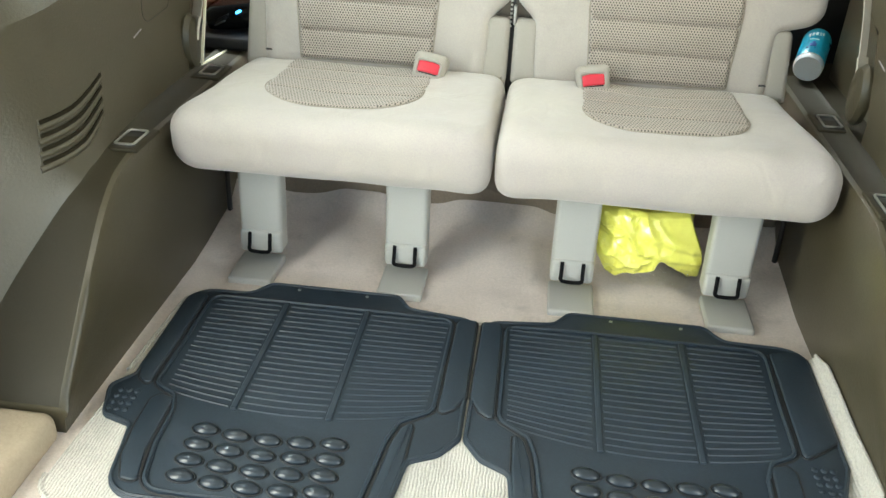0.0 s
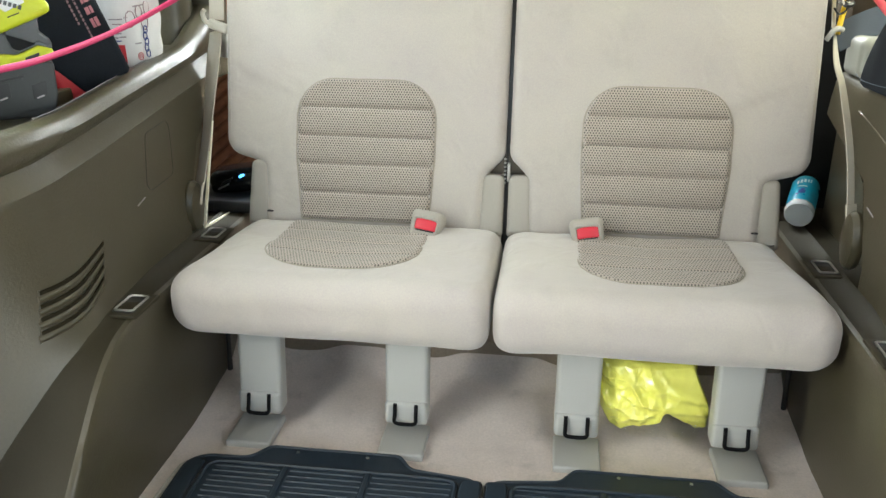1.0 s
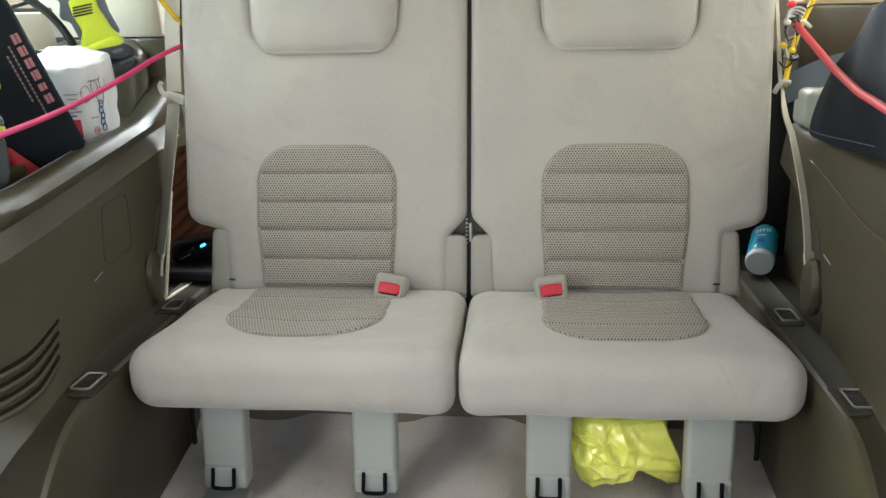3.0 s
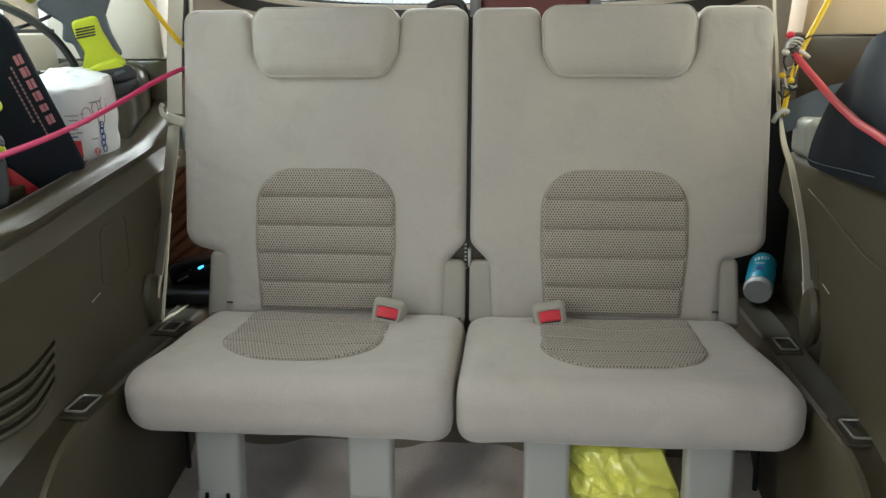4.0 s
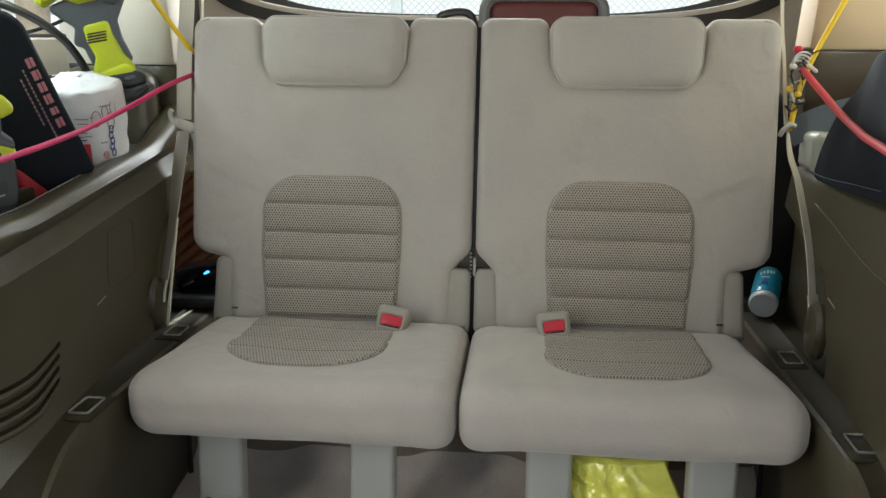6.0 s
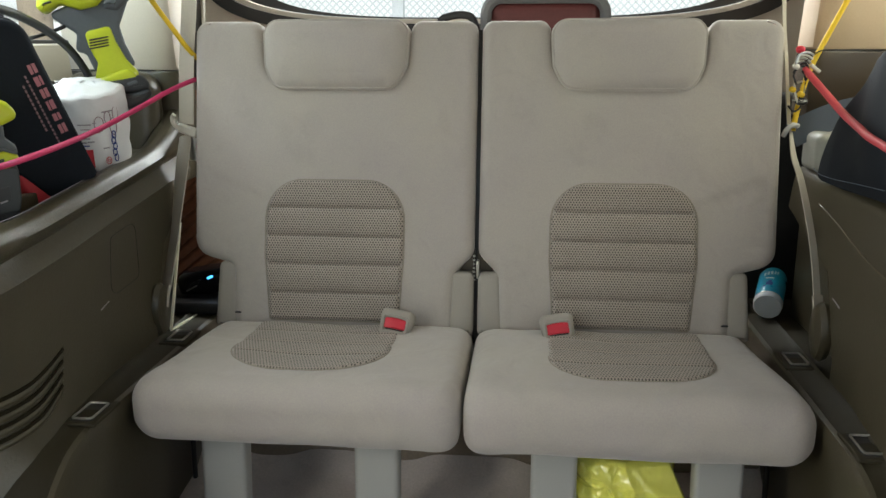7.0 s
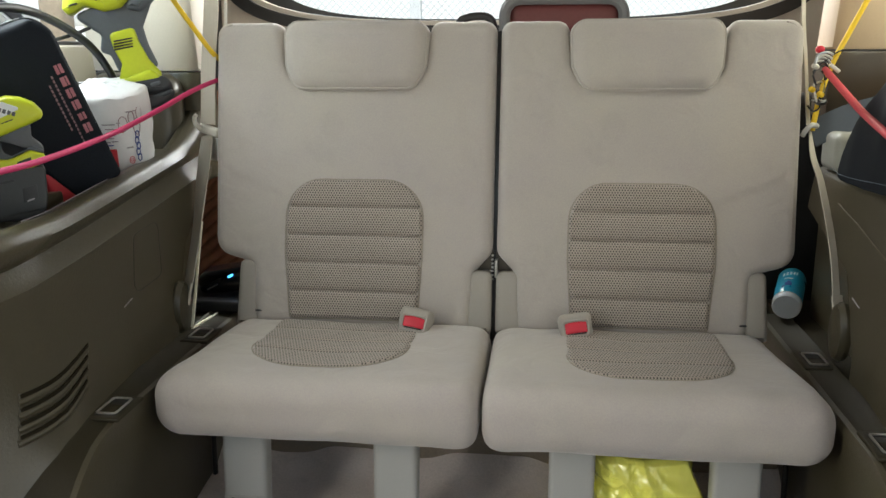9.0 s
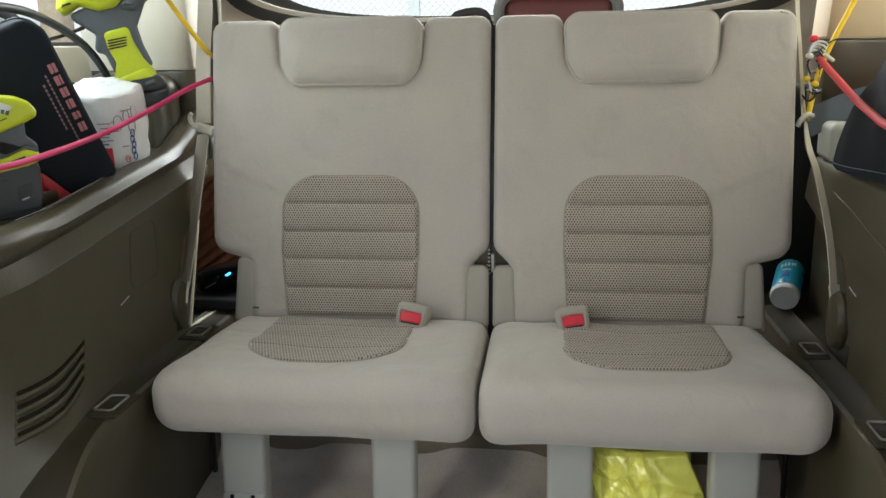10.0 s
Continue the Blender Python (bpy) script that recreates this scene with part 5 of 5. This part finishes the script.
NEAR = 0.955
jline = rounded([((y + 1.09) * NEAR - 1.09, 0.755 - (0.755 - z) * NEAR) for y, z in ((-0.30, 0.566), (0.09, 0.543), (0.25, 0.535), (0.394, 0.530), (0.390, 0.602), (0.344, 0.657), (0.256, 0.737), (0.190, 0.777), (0.08, 0.80), (-0.05, 0.83), (-0.30, 0.83))],
                [0.03, 0.05, 0.05, 0.02, 0.04, 0.05, 0.05, 0.05, 0.05, 0.05, 0.05], 5)


def jacket_front(y, z, n):
    k = (z - 0.54) / 0.28
    p = Vector((y * 9, z * 7, 2.0))
    fold = 0.012 * noise.noise(p) + 0.006 * math.sin((y - 0.5 * z) * 60 + 4 * noise.noise(p * 0.6)) * max(0, k)
    return Vector((0.549 + 0.075 * k * k - n * 0.6 - fold + 0.10 * max(0, 0.10 - min(0.10, 0.36 - y)), y, z))


part("front", sewn(jline, jacket_front, 0.008, (), 0, 50, 60), NAVY, jb)
part("back", slab(jline, 0.09, 0.02, lambda y, z, n: Vector((0.568 + 0.075 * ((z - 0.54) / 0.28) ** 2 - n, y, z)), 3, 0.01), NAVY, jb)
part("hem", tube([jacket_front(y, z, 0.0095) for y, z in ((0.345, 0.555), (0.30, 0.552), (0.22, 0.556), (0.14, 0.562), (0.05, 0.568))], 0.0007, 6, 6), STRAP, jb, "grey stitched hem")
solid("storage_bin", rbox((0.594, 0.392, 0.577), (0.078, 0.085, 0.066), 0.014, 4, 3), BIN, "pale beige plastic bin behind the jacket", "bin")
solid("strap", ribbon([(0.535, 0.425, 0.600), (0.567, 0.41, 0.622), (0.603, 0.39, 0.640), (0.65, 0.36, 0.655)], [(0.1, 0.3, 1), (0.1, 0.3, 1), (0.1, 0.2, 1), (0.1, 0.2, 1)], 0.046, 0.003), STRAP, "wide slate grey webbing strap across the corner", "strap")
solid("bungee_cord", tube([(0.535, 0.385, 0.712), (0.541, 0.34, 0.692), (0.543, 0.28, 0.672), (0.542, 0.222, 0.656), (0.536, 0.13, 0.640), (0.532, 0.055, 0.630), (0.535, -0.15, 0.612), (0.60, -0.5, 0.60)], 0.0056, 10, 8), CORALCORD, "coral elastic cord stretched over the jacket", "bungee cord", "elastic cords")
solid("bungee_cord", tube([(0.640, 0.42, 0.90), (0.606, 0.42, 0.831), (0.572, 0.415, 0.760), (0.550, 0.405, 0.715), (0.536, 0.395, 0.675), (0.529, 0.39, 0.640), (0.524, 0.385, 0.612)], 0.0046, 10, 8), YELLOWCORD, "yellow elastic cord running up the pillar", "bungee cord", "elastic cords")

knot = thing("cord_knot", (0.54, 0.39, 0.62), "tangle of cord hooks and black wire at the seat's shoulder", "cord knot")
rng = random.Random(5)
for k in range(4):
    c = Vector((0.527 + 0.002 * k, 0.383 - 0.002 * k, 0.714 + 0.003 * k))
    pts = [c + Vector(((0.012 + 0.002 * k) * math.cos(w), 0.006 * math.sin(w * 1.3), (0.012 + 0.0015 * k) * math.sin(w))) for w in [radians(a) for a in range(10 + 12 * k, 190, 20)]]
    part("hook", tube(pts, 0.0019, 7, 3), BELTTIP if k % 2 == 0 else CHROME, knot, "white coated steel hook")
for k, (mat, r) in enumerate(((BLACK, 0.0016), (BLACK, 0.0015), (BLACK, 0.0015), (BELTTIP, 0.0018), (CHROME, 0.0013), (BLACK, 0.0016))):
    c = Vector((0.526 + rng.uniform(-0.005, 0.006), 0.380, 0.704 - 0.008 * k + rng.uniform(-0.006, 0.006)))
    pts = []
    ph = rng.uniform(0, 6)
    for i in range(6):
        w = ph + i * rng.uniform(0.6, 0.95)
        pts.append(c + Vector((0.014 * math.cos(w), 0.008 * math.sin(w * 1.3), 0.017 * math.sin(w))))
    part("wire", tube(pts, r, 7, 6), mat, knot)
part("red_ball", rbox((0.525, 0.388, 0.744), (0.014, 0.014, 0.012), 0.0055, 4), REDBTN, knot, "red plastic cord end")
for x, z, sx in ((0.515, 0.680, 0.011), (0.529, 0.672, 0.012), (0.517, 0.717, 0.012)):
    part("yellow_hook", rbox((x, 0.376, z), (sx, 0.010, 0.009), 0.0040, 4, 1, None, euler(0, 25, 0)), YELLOWCORD if z < 0.7 else BELTTIP, knot, "yellow plastic cord end")
part("yellow_end", tube([(0.529, 0.376, 0.672), (0.531, 0.378, 0.684), (0.533, 0.382, 0.694)], 0.0028, 7, 4), YELLOWCORD, knot)
part("tail_wire", tube([(0.530, 0.385, 0.722), (0.556, 0.39, 0.741), (0.585, 0.41, 0.743), (0.62, 0.44, 0.742), (0.68, 0.46, 0.741)], 0.0014, 6, 6), BLACK, knot)
part("hook", rbox((0.548, 0.378, 0.714), (0.020, 0.007, 0.006), 0.002, 2, 1, None, euler(0, 38, 0)), BELTTIP, knot)
part("lower_tie", tube([(0.523, 0.378, 0.662), (0.530, 0.374, 0.658), (0.538, 0.380, 0.661), (0.533, 0.395, 0.666)], 0.0045, 7, 5), BLACK, knot)

can = thing("spray_can", (0.525, 0.42, 0.268), "turquoise spray can with pale cap leaning on the ledge", "spray can")
km = frame_of((0.5185, 0.414, 0.2945), (0.33, 0.92, 0.24), (0, -0.2, 1)) @ Matrix.Scale(0.90, 4)
part("body", local(km, lathe([(0.001, 0.012), (0.027, 0.012), (0.028, 0.014), (0.028, 0.112), (0.026, 0.119), (0.018, 0.124), (0.001, 0.125)], 40)), CANBLUE, can)
part("cap", local(km, lathe([(0.001, 0.0015), (0.015, 0.0012), (0.0235, -0.001), (0.0255, -0.0016), (0.0272, 0.0005), (0.0276, 0.012), (0.001, 0.0125)], 40)), CANCAP, can, "pale blue-white cap")
part("band", local(km, lathe([(0.0275, 0.0118), (0.0285, 0.0122), (0.0285, 0.0142), (0.0275, 0.0146)], 40)), CHROME, can)
for a, z, w, h in ((-128, 0.082, 9, 0.012), (-114, 0.084, 8, 0.012), (-101, 0.086, 9, 0.012), (-87, 0.088, 7, 0.011), (-76, 0.090, 6, 0.010), (-118, 0.068, 34, 0.003)):
    part("print_bar", local(km, moved(on_roll(a, a + w, 0, h, 0.0283), Matrix.Translation((0, 0, z)))), WHITETXT, can)
for a, z, w, h in ((-112, 0.040, 26, 0.012), (-104, 0.052, 12, 0.006), (-122, 0.034, 10, 0.005)):
    part("print_bar", local(km, moved(on_roll(a, a + w, 0, h, 0.0283), Matrix.Translation((0, 0, z)))), BLUEPRINT, can)

# yellow plastic bag under the right seat
bag = thing("plastic_bag", (0.25, 0.17, 0.002), "crumpled yellow plastic bag lying under the seat", "bag")


bag_line = rounded([(0.150, 0.166), (0.072, 0.168), (0.036, 0.186), (0.030, 0.198), (0.052, 0.262), (0.074, 0.264), (0.044, 0.306), (0.022, 0.343), (0.088, 0.332), (0.126, 0.314), (0.152, 0.304)],
                   [0.01, 0.02, 0.01, 0.008, 0.006, 0.008, 0.01, 0.008, 0.02, 0.02, 0.01], 4)
bag_line = [Vector((p.x, p.y)) for p in bag_line][::-1]


def bag_front(z, x, n):
    """The film's front, puffed up, with sharp folds running out of the gathered place above the arch."""
    w = math.atan2(z - 0.078, x - 0.262)
    d = math.hypot(z - 0.078, x - 0.262)
    fold = (1 - abs(math.sin(3.5 * w + 9 * d + 2.0 * noise.noise(Vector((x * 18, z * 18, 1))))) ** 0.8) * min(1, d / 0.03)
    fine = 1 - abs(noise.noise(Vector((x * 42 + z * 20, z * 34, 4))) * 1.8)
    puff = 0.030 * (1 - ((x - 0.25) / 0.095) ** 2) + 0.012 * math.sin(min(1, max(0, (z - 0.03) / 0.12)) * math.pi)
    left = min(1, max(0, (0.285 - x) / 0.07))
    slope = 0.010 * math.exp(-((z - 0.118 + 0.35 * (x - 0.25)) / 0.010) ** 2) + 0.006 * math.exp(-((z - 0.075 + 0.25 * (x - 0.30)) / 0.008) ** 2)
    crumple = 0.010 * fold + 0.006 * fine + 0.005 * abs(noise.noise(Vector((x * 75, z * 75, 2)))) + 0.003 * abs(noise.noise(Vector((x * 150, z * 130, 6))))
    return Vector((x, 0.118 - puff - n - left * crumple - (1 - left) * (slope + 0.002 * fine), z))


part("film", sewn(bag_line, bag_front, 0.012, (), 0, 60, 90), YELLOWBAG, bag, "", 25)
film_line = rounded([(0.020, 0.205), (0.018, 0.325), (0.050, 0.322), (0.082, 0.276), (0.088, 0.255), (0.052, 0.212)], 0.012, 4)[::-1]
part("clear_film", sewn(film_line, lambda z, x, n: Vector((x, 0.086 - 0.012 * abs(noise.noise(Vector((x * 38, z * 46, 9)))) - 0.006 * abs(noise.noise(Vector((x * 90, z * 110, 3)))) - n, z)), 0.004, (), 0, 30, 30), CLEARFILM, bag, "loose clear film at the bag's mouth", 30)
part("contents", rbox((0.250, 0.172, 0.082), (0.150, 0.10, 0.130), 0.035, 5, 8, lambda v: v + Vector((0, 0, 0.045 * math.exp(-((v.x - 0.016) / 0.03) ** 2) if v.z < -0.02 else 0)) + v.normalized() * 0.006 * noise.noise(v * 25)), YELLOWBAG, bag)
part("knot", rbox((0.325, 0.16, 0.150), (0.05, 0.05, 0.022), 0.010, 4, 4, lambda v: v + Vector((0, 0, 0.006 * noise.noise(v * 60)))), YELLOWBAG, bag)

# behind the left seat: woven blind, black charger with a blue light, cream strips painting daylight through a gap
blind = thing("woven_panel", (-0.60, 0.64, 0.27), "copper brown ribbed woven panel behind the seat", "panel")
part("sheet", quad_box(-0.695, -0.48, 0.655, 0.662, 0.10, 0.66), COPPER, blind)
for k in range(20):
    part("slat", rbox((-0.59, 0.648, 0.115 + 0.028 * k), (0.26, 0.014, 0.019), 0.006, 3, 1, None, euler(0, -38, 0)), COPPER, blind)
solid("floor_box", quad_box(-0.60, -0.462, 0.348, 0.62, 0.268, 0.290, 0.006), BLACK, "black plastic box in the rear corner", "box")
unit = thing("charger", (-0.52, 0.44, 0.290), "black glossy charger with a small blue light", "charger")
part("body", rbox((-0.520, 0.440, 0.313), (0.115, 0.080, 0.046), 0.018, 4, 2, None, euler(0, -10, 0)), GLOSS, unit)
part("light", rbox((-0.507, 0.398, 0.327), (0.011, 0.006, 0.0045), 0.002, 2, 1, None, euler(0, -28, 0)), BLUELED, unit, "small blue light")
for k in range(3):
    part("fin", rbox((-0.536 - 0.004 * k, 0.398, 0.316 - 0.006 * k), (0.024, 0.005, 0.0026), 0.001, 2, 1, None, euler(0, -28, 0)), CHROME if k == 2 else BLACK, unit)
seal = thing("daylight_sliver", (-0.58, 0.40, 0.268), "narrow cream strips standing for daylight in the gap by the belt", "door seal")
def taper(a, z, w0, w1):
    a, z = Vector(a), Vector(z)
    side = (z - a).cross(Vector((0.3, 1, 0)) if abs(z.z - a.z) > 0.05 else Vector((0, 0, 1))).normalized()
    v = [a - side * w0, a + side * w0, z + side * w1, z - side * w1]
    return v + [p + (Vector((0, 0.004, 0)) if abs(z.z - a.z) > 0.05 else Vector((0, 0, -0.003))) for p in v], [(0, 1, 2, 3), (7, 6, 5, 4), (0, 4, 5, 1), (1, 5, 6, 2), (2, 6, 7, 3), (3, 7, 4, 0)]


part("strip", taper((-0.514, 0.30, 0.452), (-0.5285, 0.256, 0.269), 0.0006, 0.0034), CREAM, seal)
part("inner_strip", taper((-0.521, 0.290, 0.40), (-0.5285, 0.272, 0.31), 0.0005, 0.0012), CREAM, seal)
part("foot", taper((-0.5300, 0.252, 0.2705), (-0.5160, 0.347, 0.2715), 0.0034, 0.0006), CREAM, seal)
# plain black block that supplies the shade in the right rear corner
solid("floor_box", quad_box(0.44, 0.69, 0.56, 0.70, 0.04, 0.66, 0.03), BLACK, "black block added to darken the rear corner", "box")

# maroon suitcase behind the seats
suit = thing("suitcase", (0.112, 0.64, 0.05), "maroon suitcase with grey rim and black handle, standing", "suitcase")
part("shell", rbox((0.112, 0.64, 0.445), (0.225, 0.12, 0.79), 0.028, 5, 2), MAROON, suit)
part("rim", tube([Vector((0.112 + p.x, 0.578, 0.445 + p.y)) for p in rounded([(-0.112, -0.392), (0.112, -0.392), (0.112, 0.392), (-0.112, 0.392)], 0.03, 6)], 0.011, 8, 1, False, True), GREYRIM, suit, "padded grey rim")
part("handle", tube([(0.0, 0.60, 0.70), (-0.02, 0.60, 0.782), (-0.035, 0.60, 0.806), (-0.075, 0.60, 0.804), (-0.092, 0.60, 0.786), (-0.105, 0.60, 0.70)], 0.008, 8, 6), BLACK, suit, "black carrying handle")

# ---- outside ----
solid("ground", rbox((0, 0, -0.66), (400, 400, 0.1), 0.01, 1, 1), CONCRETE, "pale concrete drive", "ground", kind="structure")
yard = thing("wall_yard", (0, 10.5, -0.61), "white rendered wall behind the car", "wall", kind="structure")
part("render", quad_box(-14, 14, 10.4, 10.6, -0.61, 4.6, 0.01), STUCCO, yard)
fence = thing("mesh_fence", (0, 3.6, -0.61), "galvanised diamond mesh fence behind the car", "fence")
for x in (-2.4, -1.52, -0.62, 0.28, 1.18, 2.1):
    part("post", quad_box(x - 0.03, x + 0.03, 3.57, 3.63, -0.61, 1.75), FENCE, fence)
for z in (0.55, 1.72):
    part("rail", quad_box(-2.5, 2.2, 3.58, 3.62, z, z + 0.05), FENCE, fence)
wires = []
for k in range(150):
    x = -3.2 + 0.04 * k
    for s in (1, -1):
        a, b = (x, x + s * 1.1)
        if -2.5 < a < 2.2 and -2.5 < b < 2.2:
            v = [(a - 0.005, 3.60 + 0.004 * s, 0.6), (a + 0.005, 3.60 + 0.004 * s, 0.6), (b + 0.005, 3.60 + 0.004 * s, 1.7), (b - 0.005, 3.60 + 0.004 * s, 1.7)]
            v += [(p[0], p[1] + 0.004, p[2]) for p in v]
            wires.append((v, [(0, 1, 2, 3), (4, 5, 6, 7), (0, 1, 5, 4), (1, 2, 6, 5), (2, 3, 7, 6), (3, 0, 4, 7)]))
w = part("wire_mesh", join(*wires), FENCE, fence)
tagged(w, kind="stuff")
trunk = thing("tree", (-2.50, 3.18, 0.60), "pale rough tree trunk on the terrace outside the window", "tree")
part("trunk", tube([(-2.50, 3.18, 0.59), (-2.49, 3.19, 1.0), (-2.52, 3.20, 2.0), (-2.48, 3.22, 3.4)], 0.075, 16, 6), BARK, trunk)

low = thing("wall_garden", (-2.6, 2.9, -0.61), "pale concrete terrace outside", "wall", kind="structure")
part("block", quad_box(-9.0, -2.0, 2.6, 10.0, -0.61, 0.60, 0.02), CONCRETE, low)
car = thing("parked_car", (-5.4, 6.6, 0.60), "white car parked on the terrace outside the window", "car")
turn = (Vector((0.08, -1.1, 0.75)) - Vector((-4.92, 6.20, 0.92))).to_track_quat("Z", "Y").to_matrix().to_4x4()
wm = Matrix.Translation((-4.92, 6.20, 0.92)) @ turn
part("body", local(wm, rbox((0.2, 0.45, -0.80), (3.4, 0.75, 1.4), 0.14, 4, 2)), STUCCO, car)
wheel = part("wheel", local(wm, tube([(0.25 * math.cos(a * math.pi / 16), 0.25 * math.sin(a * math.pi / 16), 0) for a in range(32)], 0.055, 10, 1, False, True)), TYRE, car)
part("rim", local(wm, tube([(0.195 * math.cos(a * math.pi / 16), 0.195 * math.sin(a * math.pi / 16), 0.03) for a in range(32)], 0.014, 8, 1, False, True)), SILVER, wheel)
for k in range(10):
    c, s = math.cos(k * math.pi / 5), math.sin(k * math.pi / 5)
    part("spoke", local(wm, tube([(0.03 * c, 0.03 * s, 0.045), (0.12 * c, 0.12 * s, 0.04), (0.19 * c, 0.19 * s, 0.03)], 0.010, 6, 3)), SILVER, wheel)
part("hub", local(wm, lathe([(0.001, 0.0), (0.04, 0.0), (0.04, 0.05), (0.02, 0.06), (0.001, 0.06)], 20)), SILVER, wheel)

# latch in the gap between the two seats, and a black strip painting the gap's shade
gap = thing("gap_shade", (0, 0.33, 0.29), "black strip added to darken the gap between the backrests", "trim strip")
part("strip", slab(rounded([(-0.0052, -0.06), (0.0052, -0.06), (0.0052, 0.492), (-0.0052, 0.492)], 0.002, 2), 0.02, 0.001, lambda x, t, n: back_at(x, t, n - 0.020), 2), BLACK, gap)
latch = thing("seat_latch", (0.0, 0.32, 0.2), "steel latch strip in the gap between the seats", "latch")
part("strip", quad_box(0.0015, 0.0060, 0.318, 0.324, 0.20, 0.352, 0.001), BLACK, latch)
part("striker", quad_box(0.0005, 0.0058, 0.308, 0.322, 0.362, 0.394, 0.002), CHROME, latch, "bright steel striker")
for sg in (-1, 1):
    tri = [(sg * 0.002, 0.325, 0.408), (sg * 0.030, 0.325, 0.372), (sg * 0.002, 0.325, 0.372)]
    part("bracket", (tri + [(x, y + 0.004, z) for x, y, z in tri], [(0, 1, 2), (5, 4, 3), (0, 3, 4, 1), (1, 4, 5, 2), (2, 5, 3, 0)]), DARKSTEEL, latch, "grey metal bracket")
for k in range(7):
    part("tooth", rbox((-0.0035, 0.318, 0.400 - 0.007 * k), (0.004, 0.004, 0.0032), 0.001, 2, 1), CHROME, latch)
